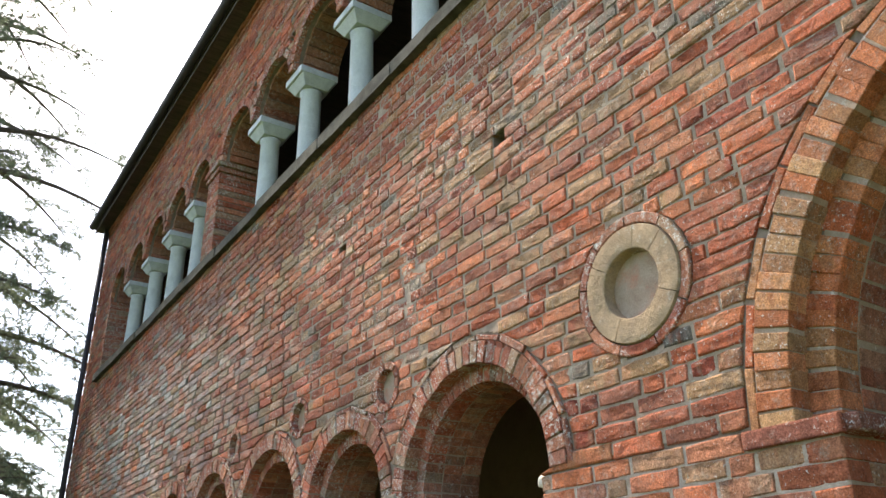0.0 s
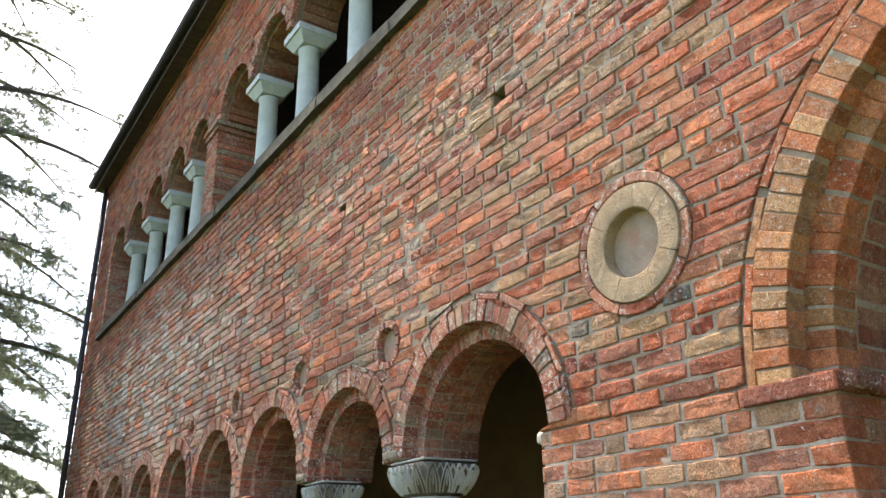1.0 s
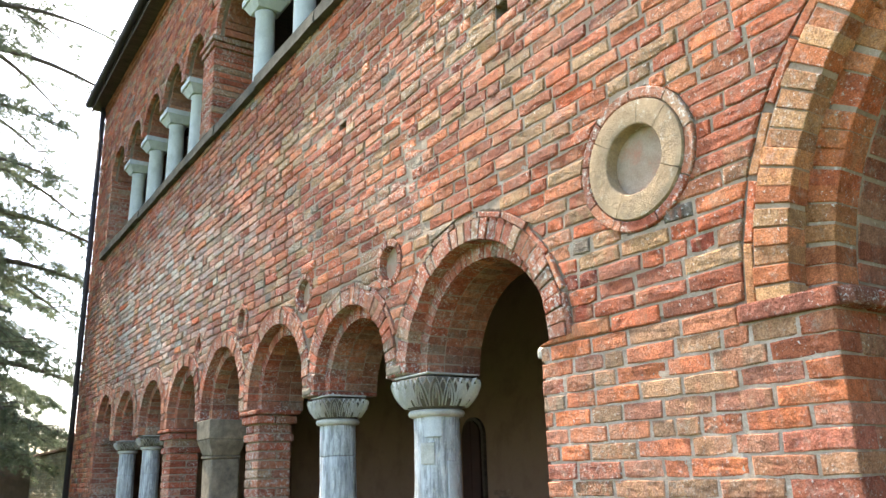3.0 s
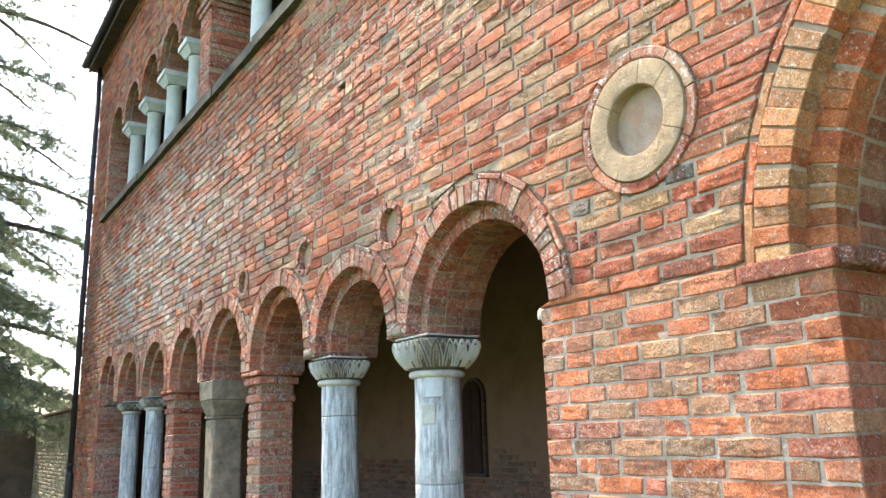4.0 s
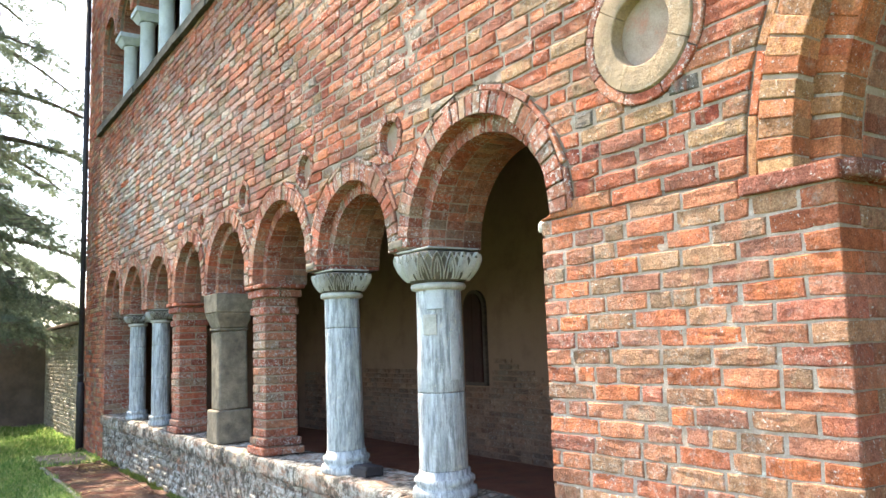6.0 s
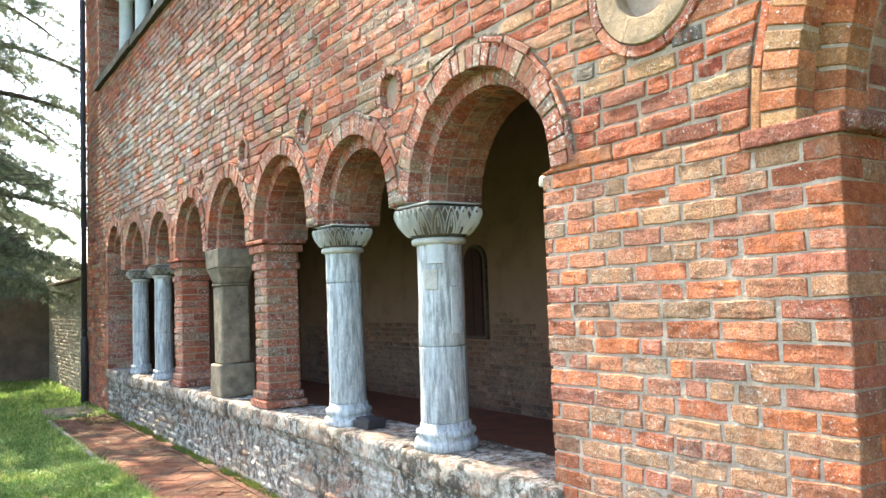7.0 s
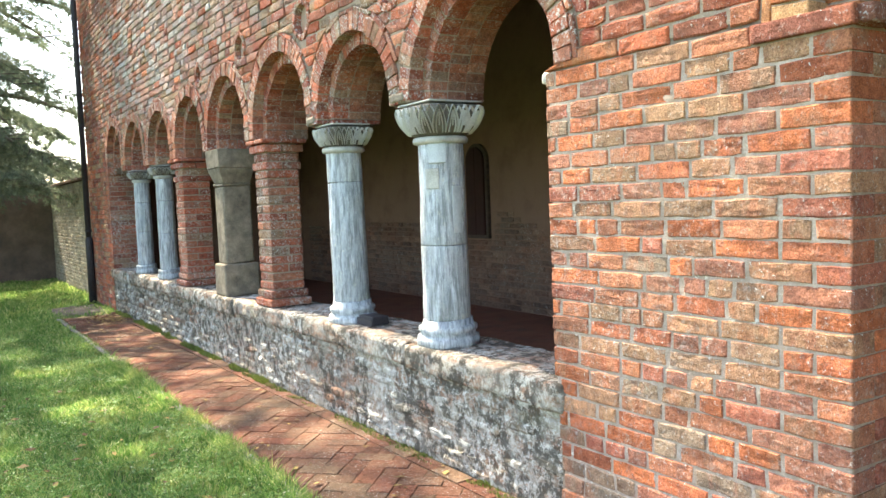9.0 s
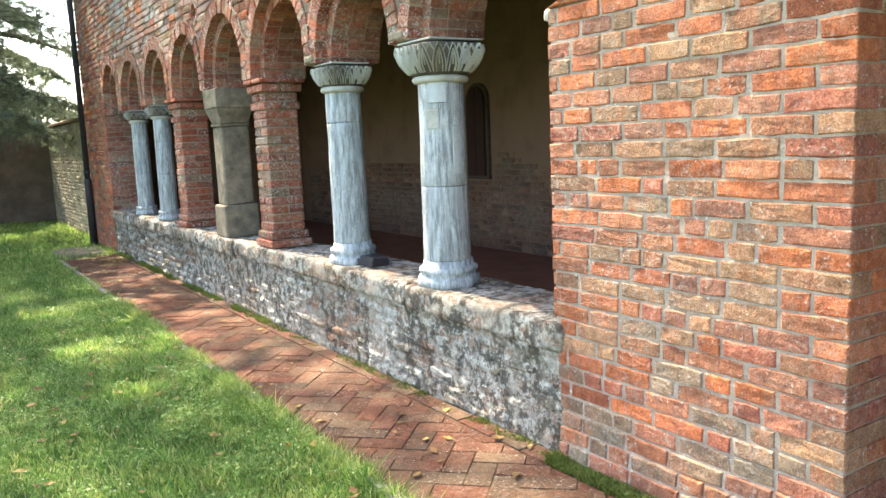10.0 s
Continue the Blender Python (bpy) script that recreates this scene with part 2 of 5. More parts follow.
M_PATHBED = stone_material("mossy_path_bed", (0.1, 0.075, 0.045), (0.19, 0.13, 0.085), (0.1, 0.11, 0.04), 6, 1.0)
M_BORDER = stone_material("path_edge_stone", (0.25, 0.22, 0.18), (0.42, 0.37, 0.31), (0.13, 0.115, 0.08), 9, 0.95)


def leaf_material(name, stops, trans, patches=None):
    m, nt, b, pos = nodes(name, 0.6)
    r = ramp(nt, pos.outputs["Random Per Island"], stops)
    col = mix(nt, 1.0, r, ramp(nt, noise_tex(nt, pos.outputs["Position"], 1.3, 4), [(0.3, (0.65, 0.7, 0.6)), (0.7, (1.35, 1.25, 1.1))]), 'MULTIPLY')
    if patches:
        pa = spread(nt, noise_tex(nt, pos.outputs["Position"], 2.1, 5, 0.65), 0.52, 0.68)
        col = mix(nt, maths(nt, 'MULTIPLY', pa, 0.6), col, patches)
    nt.links.new(col, b.inputs["Base Color"])
    t = nt.nodes.new("ShaderNodeBsdfTranslucent")
    nt.links.new(col, t.inputs[0])
    ms = nt.nodes.new("ShaderNodeMixShader")
    ms.inputs[0].default_value = trans
    nt.links.new(b.outputs[0], ms.inputs[1])
    nt.links.new(t.outputs[0], ms.inputs[2])
    nt.links.new(ms.outputs[0], nt.nodes["Material Output"].inputs[0])
    return m


M_GRASS = leaf_material("grass_blades", [(0, (0.09, 0.19, 0.05)), (0.45, (0.19, 0.335, 0.085)), (0.8, (0.37, 0.475, 0.16)), (1, (0.64, 0.6, 0.34))], 0.5, (0.48, 0.46, 0.15))
M_CLOVER = leaf_material("clover_leaves", [(0, (0.06, 0.14, 0.035)), (0.5, (0.14, 0.27, 0.06)), (0.93, (0.32, 0.44, 0.14)), (1, (0.72, 0.72, 0.55))], 0.35)
M_NEEDLE = leaf_material("cedar_needles", [(0, (0.075, 0.1, 0.075)), (0.6, (0.12, 0.15, 0.11)), (1, (0.19, 0.21, 0.145))], 0.55)
M_MOSS = leaf_material("moss_tufts", [(0, (0.06, 0.085, 0.018)), (1, (0.2, 0.24, 0.06))], 0.2)
M_BARK = stone_material("cedar_bark", (0.05, 0.04, 0.032), (0.12, 0.1, 0.08), (0.04, 0.035, 0.03), 8, 1.0, (3, 3, 0.5))
M_DRYLEAF = leaf_material("dry_leaves", [(0, (0.1, 0.05, 0.025)), (0.6, (0.22, 0.13, 0.05)), (1, (0.42, 0.3, 0.1))], 0.2)
# distance haze is mixed into the wood's colour as blue-grey
M_HILL = stone_material("haze_tinted_wood", (0.12, 0.17, 0.2), (0.17, 0.22, 0.24), (0.06, 0.09, 0.08), 0.05, 1.0)

# ---- mesh helpers ----
rng = random.Random(7)
FACE = 2.6            # plane of the facade
THICK = 0.5
Y0, Y1 = -4.0, 15.75  # ends of the facade
TOP = 8.9


def mesh(name, verts, faces, mat, smooth=False):
    me = bpy.data.meshes.new(name)
    me.from_pydata(verts, [], faces)
    me.materials.append(mat)
    if smooth:
        me.polygons.foreach_set("use_smooth", [True] * len(me.polygons))
    me.update()
    return me


def put(name, verts, faces, mat, parent=None, label="", smooth=False):
    ob = new(name, mesh(name, verts, faces, mat, smooth))
    if parent:
        ob.parent = parent
    if label:
        tagged(ob, label)
    return ob


def empty(name, loc=(0, 0, 0)):
    ob = new(name)
    ob.location = loc
    return ob


def box(x0, x1, y0, y1, z0, z1):
    v = [(x0, y0, z0), (x1, y0, z0), (x1, y1, z0), (x0, y1, z0), (x0, y0, z1), (x1, y0, z1), (x1, y1, z1), (x0, y1, z1)]
    f = [(0, 3, 2, 1), (4, 5, 6, 7), (0, 1, 5, 4), (1, 2, 6, 5), (2, 3, 7, 6), (3, 0, 4, 7)]
    return v, f


def join(*shapes):
    V, F = [], []
    for v, f in shapes:
        n = len(V)
        V += v
        F += [tuple(i + n for i in q) for q in f]
    return V, F


def bevel_mesh(name, v, f, mat, width=0.01, segs=2, smooth=False, jitter=0.0, cuts=0):
    bm = bmesh.new()
    vs = [bm.verts.new(p) for p in v]
    for q in f:
        bm.faces.new([vs[i] for i in q])
    bmesh.ops.recalc_face_normals(bm, faces=bm.faces)
    if cuts:
        bmesh.ops.subdivide_edges(bm, edges=bm.edges[:], cuts=cuts, use_grid_fill=True)
    if width and not cuts:
        bmesh.ops.bevel(bm, geom=bm.edges[:], offset=width, segments=segs, affect='EDGES', profile=0.6)
    if jitter:
        for p in bm.verts:
            n = noise.noise_vector(p.co * 4.0) * 0.6 + noise.noise_vector(p.co * 13.0) * 0.4
            p.co += n * jitter
    me = bpy.data.meshes.new(name)
    bm.to_mesh(me)
    bm.free()
    me.materials.append(mat)
    if smooth:
        me.polygons.foreach_set("use_smooth", [True] * len(me.polygons))
    return me


def part(name, me, parent, label=""):
    ob = new(name, me)
    ob.parent = parent
    if label:
        tagged(ob, label)
    return ob


def lathe(profile, cx, cy, segs=24, tilt=(0, 0), flute=0.0):
    """profile: (radius, z) from bottom to top. tilt: shift of the top in x and y per metre."""
    V, F = [], []
    n = len(profile)
    zb = profile[0][1]
    for r, z in profile:
        for k in range(segs):
            a = 2 * math.pi * k / segs
            if flute:
                w = flute * (noise.noise(Vector((math.cos(a) * 4, math.sin(a) * 4, z * 0.9 + cy))) + 0.6 * noise.noise(Vector((math.cos(a) * 9, math.sin(a) * 9, z * 1.5))))
            else:
                w = 0
            rr = r + w
            V.append((cx + rr * math.cos(a) + tilt[0] * (z - zb), cy + rr * math.sin(a) + tilt[1] * (z - zb), z))
    for i in range(n - 1):
        for k in range(segs):
            a, b = i * segs + k, i * segs + (k + 1) % segs
            F.append((a, b, b + segs, a + segs))
    F.append(tuple(range(segs))[::-1])
    F.append(tuple(range((n - 1) * segs, n * segs)))
    return V, F


def cut(me_name, base, cutters, mat):
    """The base shape with each cutter shape taken away in turn."""
    ob = new(me_name, mesh(me_name, *base, mat))
    made = []
    for c in cutters:
        k = new("cutter", mesh("cutter", *c, mat))
        bm = bmesh.new()
        bm.from_mesh(k.data)
        bmesh.ops.recalc_face_normals(bm, faces=bm.faces)
        bm.to_mesh(k.data)
        bm.free()
        m = ob.modifiers.new("b", 'BOOLEAN')
        m.operation, m.object, m.solver = 'DIFFERENCE', k, 'EXACT'
        made.append(k)
    dg = bpy.context.evaluated_depsgraph_get()
    me = bpy.data.meshes.new_from_object(ob.evaluated_get(dg))
    ob.modifiers.clear()
    ob.data = me
    for k in made:
        bpy.data.objects.remove(k)
    return ob


def arch_outline(c, r, spring, bottom, n=28):
    pts = [(c + r * math.cos(math.pi * k / n), spring + r * math.sin(math.pi * k / n)) for k in range(n + 1)]
    return pts + [(c - r, bottom), (c + r, bottom)]


def stepped(levels):
    """A closed prism along x through outlines: (x, outline) pairs with equal counts."""
    V, F = [], []
    n = len(levels[0][1])
    for x, o in levels:
        V += [(x, y, z) for y, z in o]
    for i in range(len(levels) - 1):
        for k in range(n):
            a, b = i * n + k, i * n + (k + 1) % n
            F.append((a, b, b + n, a + n))
    F.append(tuple(range(n))[::-1])
    F.append(tuple(range((len(levels) - 1) * n, len(levels) * n)))
    return V, F


def rocky(name, x0, x1, y0, y1, z0, z1, mat, step=0.03, amp=0.012, rnd=0.02):
    """A stone block with rounded, broken edges and an uneven skin."""
    nx, ny, nz = [max(2, round(d / step)) for d in (x1 - x0, y1 - y0, z1 - z0)]
    ids, V, F = {}, [], []

    def at(i, j, k):
        if (i, j, k) not in ids:
            p = Vector((x0 + (x1 - x0) * i / nx, y0 + (y1 - y0) * j / ny, z0 + (z1 - z0) * k / nz))
            ends = [(-1 if a == 0 else 1 if a == m else 0) for a, m in ((i, nx), (j, ny), (k, nz))]
            if sum(map(abs, ends)) > 1:
                chip = rnd * (0.6 + 0.9 * max(0, noise.noise(p * 5)) + 0.7 * max(0, noise.noise(p * 17)))
                p -= Vector(ends) * chip
            p += noise.noise_vector(p * 6) * amp + noise.noise_vector(p * 19) * (amp * 0.6) + noise.noise_vector(p * 47) * (amp * 0.35)
            ids[(i, j, k)] = len(V)
            V.append(tuple(p))
        return ids[(i, j, k)]
    for i in range(nx):
        for j in range(ny):
            F += [(at(i, j, nz), at(i + 1, j, nz), at(i + 1, j + 1, nz), at(i, j + 1, nz)), (at(i, j, 0), at(i, j + 1, 0), at(i + 1, j + 1, 0), at(i + 1, j, 0))]
        for k in range(nz):
            F += [(at(i, 0, k), at(i + 1, 0, k), at(i + 1, 0, k + 1), at(i, 0, k + 1)), (at(i, ny, k), at(i, ny, k + 1), at(i + 1, ny, k + 1), at(i + 1, ny, k))]
    for j in range(ny):
        for k in range(nz):
            F += [(at(0, j, k), at(0, j, k + 1), at(0, j + 1, k + 1), at(0, j + 1, k)), (at(nx, j, k), at(nx, j + 1, k), at(nx, j + 1, k + 1), at(nx, j, k + 1))]
    return mesh(name, V, F, mat, True)


# ---- plan of the facade ----
# lower arcade: centre, radius of the outer order, springing
LOW = [(3.60, 0.68, 2.26), (5.10, 0.56, 2.29), (6.47, 0.60, 2.34), (7.88, 0.58, 2.37), (9.19, 0.55, 2.37), (10.55, 0.55, 2.36), (11.97, 0.58, 2.34), (13.33, 0.53, 2.46)]
MIDS = [4.42, 5.77, 7.18, 8.55, 9.87, 11.24, 12.69]
SUPPORTS = [4.25, 5.61, 7.05, 8.33, 9.80, 11.14, 12.46]
LOW_END = 13.88
PAR_TOP = 0.71
CAP_TOP = 2.25
PORTAL = (0.18, 1.43, 2.2)
UP_COLS = [13.42, 12.28, 11.15, 10.06, 7.65, 6.55, 5.41, 4.3, 3.2]
UP_PIERS = [8.9, 2.05]
UP_SPRING, UP_BASE = 6.93, 5.60
up_stops = sorted([14.5, *UP_COLS, 9.08, 8.72, 2.23])
UPPER = []
for a, b in zip(up_stops[:-1], up_stops[1:]):
    if b - a > 0.5:
        UPPER.append(((a + b) / 2, (b - a) / 2 - 0.065, UP_SPRING))
OCULI = [(4.50, 3.03, 0.12), (5.89, 3.10, 0.12), (7.33, 3.13, 0.11), (8.67, 3.08, 0.09)]
POCKETS = [(yy, 7.44, 0.075) for yy in (3.24, 4.34, 5.46, 6.59, 7.69, 8.91, 10.12, 11.18, 12.31)]   # small round holes between the upper arches
MEDAL = (2.275, 2.99)
HOLES = [(3.17, 4.26), (5.22, 4.31), (9.1, 4.2)]

# mortar body of the facade with its openings
cutters = []
for c, r, s in LOW:
    cutters.append(stepped([(2.4, arch_outline(c, r + 0.01, s, CAP_TOP + 0.004)), (FACE + 0.1, arch_outline(c, r + 0.01, s, CAP_TOP + 0.004)),
                            (FACE + 0.1, arch_outline(c, r - 0.08, s, CAP_TOP + 0.004)), (3.4, arch_outline(c, r - 0.08, s, CAP_TOP + 0.004))]))
cutters.append(box(2.4, 3.4, 2.95, LOW_END, PAR_TOP - 0.03, CAP_TOP + 0.004))
cutters.append(box(2.4, 3.4, 2.92, LOW_END + 0.11, -0.2, 0.64))
for c, r, s in UPPER:
    cutters.append(stepped([(2.4, arch_outline(c, r + 0.005, s, 6.5, 20)), (3.4, arch_outline(c, r + 0.005, s, 6.5, 20))]))
cutters.append(box(2.4, 3.4, 9.1, 14.46, UP_BASE, 6.93))
cutters.append(box(2.4, 3.4, 2.25, 8.7, UP_BASE, 6.93))
pc, pr, ps = PORTAL
cutters.append(stepped([(2.4, arch_outline(pc, pr + 0.01, ps, -0.2, 40)), (FACE + 0.11, arch_outline(pc, pr + 0.01, ps, -0.2, 40)),
                        (FACE + 0.11, arch_outline(pc, pr - 0.105, ps, -0.2, 40)), (3.4, arch_outline(pc, pr - 0.105, ps, -0.2, 40))]))
for y, z, r in OCULI + POCKETS:
    cutters.append(stepped([(2.4, [(y + (r + 0.01) * math.cos(a * math.pi / 12), z + (r + 0.01) * math.sin(a * math.pi / 12)) for a in range(24)]),
                            (FACE + 0.13, [(y + r * math.cos(a * math.pi / 12), z + r * math.sin(a * math.pi / 12)) for a in range(24)])]))
cutters.append(stepped([(2.4, [(MEDAL[0] + 0.282 * math.cos(a * math.pi / 18), MEDAL[1] + 0.282 * math.sin(a * math.pi / 18)) for a in range(36)]),
                        (FACE + 0.14, [(MEDAL[0] + 0.282 * math.cos(a * math.pi / 18), MEDAL[1] + 0.282 * math.sin(a * math.pi / 18)) for a in range(36)])]))
for y, z in HOLES:
    cutters.append(box(2.4, FACE + 0.22, y - 0.055, y + 0.055, z - 0.045, z + 0.045))
facade = cut("wall_west", box(FACE + 0.013, FACE + THICK, Y0, Y1, -0.1, TOP), cutters, M_JOINT_SHADE)
tagged(facade, "old brick facade wall with lime mortar joints and two arcades", "wall", kind="structure")


# ---- bricks ----
def brick_shape(ya, yb, yc, yd, z0, z1, x0=None, depth=0.04, bev=0.0048, jit=0.005, wild=1.0):
    """A facade brick with worn, uneven edges: ya..yb along the bottom edge, yc..yd along the top edge."""
    x = (FACE if x0 is None else x0) + rng.uniform(-0.005, 0.006) * wild
    L = (yb - ya + yd - yc) / 2
    m = 4 if L > 0.17 else 3
    tilt = rng.uniform(-0.003, 0.003)
    q = []
    for i in range(m):
        f = i / (m - 1)
        q.append((ya + (yb - ya) * f, z0 + rng.uniform(-jit, jit) * 0.8 + tilt * (f - 0.5)))
    for i in range(m):
        f = 1 - i / (m - 1)
        q.append((yc + (yd - yc) * f, z1 + rng.uniform(-jit, jit) * 0.8 + tilt * (f - 0.5)))
    n = len(q)
    cz = (z0 + z1) / 2
    V = [(x + depth, y, z) for y, z in q]
    mid, front = [], []
    xt = rng.uniform(-0.004, 0.004)
    for i, (y, z) in enumerate(q):
        corner = i in (0, m - 1, m, n - 1)
        sy_ = (1 if i in (0, n - 1) else -1) if corner else 0
        sz_ = 1 if z < cz else -1
        c = rng.uniform(0.5, 2.0) * bev if corner else rng.uniform(0, 0.5) * bev
        y2, z2 = y + sy_ * (c * 0.8 + rng.uniform(-jit, jit) * 0.5), z + sz_ * c * 0.6
        mid.append((x + bev * rng.uniform(0.7, 1.7), y2, z2))
        w = bev * rng.uniform(0.7, 1.9)
        front.append((x + xt * (y - (ya + yb) / 2) / max(L, 0.05) + rng.uniform(-0.001, 0.002), y2 + sy_ * w, z2 + sz_ * w))
    V += mid + front
    # the worn face swells unevenly towards its middle
    cy_ = (ya + yb + yc + yd) / 4
    V += [(fx - rng.uniform(-0.0006, 0.0022) * wild * wild, cy_ + (fy - cy_) * rng.uniform(0.66, 0.8), cz + (fz - cz) * rng.uniform(0.3, 0.55)) for fx, fy, fz in front]
    F = [tuple(range(3 * n, 4 * n))[::-1]]
    for k in range(n):
        nn = (k + 1) % n
        F.append((k + n, nn + n, nn, k)[::-1])
        F.append((k + 2 * n, nn + 2 * n, nn + n, k + n)[::-1])
        F.append((k + 3 * n, nn + 3 * n, nn + 2 * n, k + 2 * n)[::-1])
    return V, F


def blocked(z):
    """Stretches of the facade at the height z that hold no plain bricks."""
    out = []
    for c, r, s in LOW:
        R = r + 0.17
        if z >= s and z < s + R:
            w = math.sqrt(R * R - (z - s) ** 2)
            out.append((c - w, c + w))
        elif CAP_TOP <= z < s:
            out.append((c - r - 0.12, c + r + 0.12))
    if z < CAP_TOP:
        out.append((3.0, LOW_END) if z > 0.71 else (2.9, LOW_END + 0.12))
    R = pr + 0.2
    if z >= ps and z < ps + R:
        w = math.sqrt(R * R - (z - ps) ** 2)
        out.append((pc - w, pc + w))
    elif z < ps:
        out.append((-1.12, 3.0))     # the portal and its near pier, built apart
    for c, r, s in UPPER:
        R = r + 0.1
        if z >= s and z < s + R:
            w = math.sqrt(R * R - (z - s) ** 2)
            out.append((c - w, c + w))
        elif 5.48 <= z < s:
            out.append((c - r - 0.005, c + r + 0.005))
    if 5.48 <= z < 6.95:
        out += [(9.1, 14.46), (2.25, 8.7)]
    if 5.48 < z < UP_BASE:
        out.append((Y0, 14.6))
    for y, zz, r in OCULI + POCKETS:
        R = r + (0.055 if zz < 5 else 0.008)
        if abs(z - zz) < R:
            w = math.sqrt(R * R - (z - zz) ** 2)
            out.append((y - w, y + w))
    R = 0.34
    if abs(z - MEDAL[1]) < R:
        w = math.sqrt(R * R - (z - MEDAL[1]) ** 2)
        out.append((MEDAL[0] - w, MEDAL[0] + w))
    for y, zz in HOLES:
        if abs(z - zz) < 0.05:
            out.append((y - 0.06, y + 0.06))
    out.sort()
    got = []
    for a, b in out:
        if got and a <= got[-1][1] + 0.03:
            got[-1] = (got[-1][0], max(b, got[-1][1]))
        else:
            got.append((a, b))
    return got


def free(z, a, b):
    out, y = [], a
    for p, q in blocked(z):
        if q < a or p > b:
            continue
        if p > y:
            out.append((y, p))
        y = max(y, q)
    if y < b:
        out.append((y, b))
    return out


def lengths(a, b, joint=0.008):
    """Brick ends between a and b, stretchers and headers mixed."""
    y, out = a, []
    while y < b - 0.02:
        L = rng.choice((0.27, 0.26, 0.245, 0.28, 0.13, 0.12, 0.19, 0.22))
        e = y + L
        if b - e < 0.07:
            e = b
        out.append((y, min(e, b)))
        y = e + joint * rng.uniform(0.7, 1.4)
    return out


def wave(y, z):
    return 0.012 * noise.noise(Vector((y * 0.35, z * 0.8, 3.1)))


COURSE = 0.0793
V, F = [], []
k = 0
while True:
    z0 = 0.02 + k * COURSE
    z1 = z0 + COURSE - 0.006
    if z1 > TOP:
        break
    k += 1
    zm = (z0 + z1) / 2
    off = rng.uniform(0, 0.25)
    for a, b in free(zm, Y0 - off, Y1):
        if b - a < 0.03:
            continue
        lo = [p for p in free(z0, a - 0.3, b + 0.3) if p[1] > a and p[0] < b]
        hi = [p for p in free(z1, a - 0.3, b + 0.3) if p[1] > a and p[0] < b]
        spans = lengths(a, b)
        for i, (p, q) in enumerate(spans):
            pa, qa, pb, qb = p, q, p, q
            if i == 0 and lo and hi and abs(lo[0][0] - a) < 0.25 and abs(hi[0][0] - a) < 0.25:
                pa, pb = lo[0][0], hi[0][0]
            if i == len(spans) - 1 and lo and hi and abs(lo[-1][1] - b) < 0.25 and abs(hi[-1][1] - b) < 0.25:
                qa, qb = lo[-1][1], hi[-1][1]
            if qa - pa < 0.015 or qb - pb < 0.015:
                continue
            w = wave((p + q) / 2, zm) + rng.uniform(-0.002, 0.002)
            near = 0.9 < p < 3.8 and 2.2 < zm < 4.0
            v, f = brick_shape(pa, qa, pb, qb, z0 + w, z1 + w + rng.uniform(-0.004, 0.002), wild=0.6 if near else 1.0)
            if near:
                put("brick", v, f, M_BRICK_NEAR, facade)
                continue
            n = len(V)
            V += v
            F += [tuple(t + n for t in g) for g in f]
field = put("brick_field", V, F, M_BRICK, facade)
tagged(field, "weathered red and ochre brickwork", kind="stuff")


def mortar_skin(parent, y0, y1, z0, z1, step, keep, lean=None, base=0.0075, amp=0.006, mat=M_MORTAR, name="mortar", text="rough lime mortar smeared over the joints"):
    """Lumpy mortar that stands back in the joints and smears over some brick edges."""
    ny, nz = int((y1 - y0) / step), int((z1 - z0) / step)
    V, F = [], []
    for j in range(nz + 1):
        z = z0 + j * step
        for i in range(ny + 1):
            y = y0 + i * step
            p = Vector((y, z, 0.7))
            n = 0.38 * noise.noise(p * 6) + 0.5 * noise.noise(p * 27) + 0.4 * noise.noise(p * 60)
            V.append((FACE + base - amp * n - (lean(z) if lean else 0), y, z))
    for j in range(nz):
        gaps = keep(z0 + (j + 0.5) * step)
        for i in range(ny):
            y = y0 + (i + 0.5) * step
            if any(a - 0.015 < y < b + 0.015 for a, b in gaps):
                continue
            a = j * (ny + 1) + i
            F.append((a, a + ny + 1, a + ny + 2, a + 1))
    ob = put(name, V, F, mat, parent, text, True)
    return ob


mortar_skin(facade, 0.7, 6.2, 2.26, 5.44, 0.014, blocked)


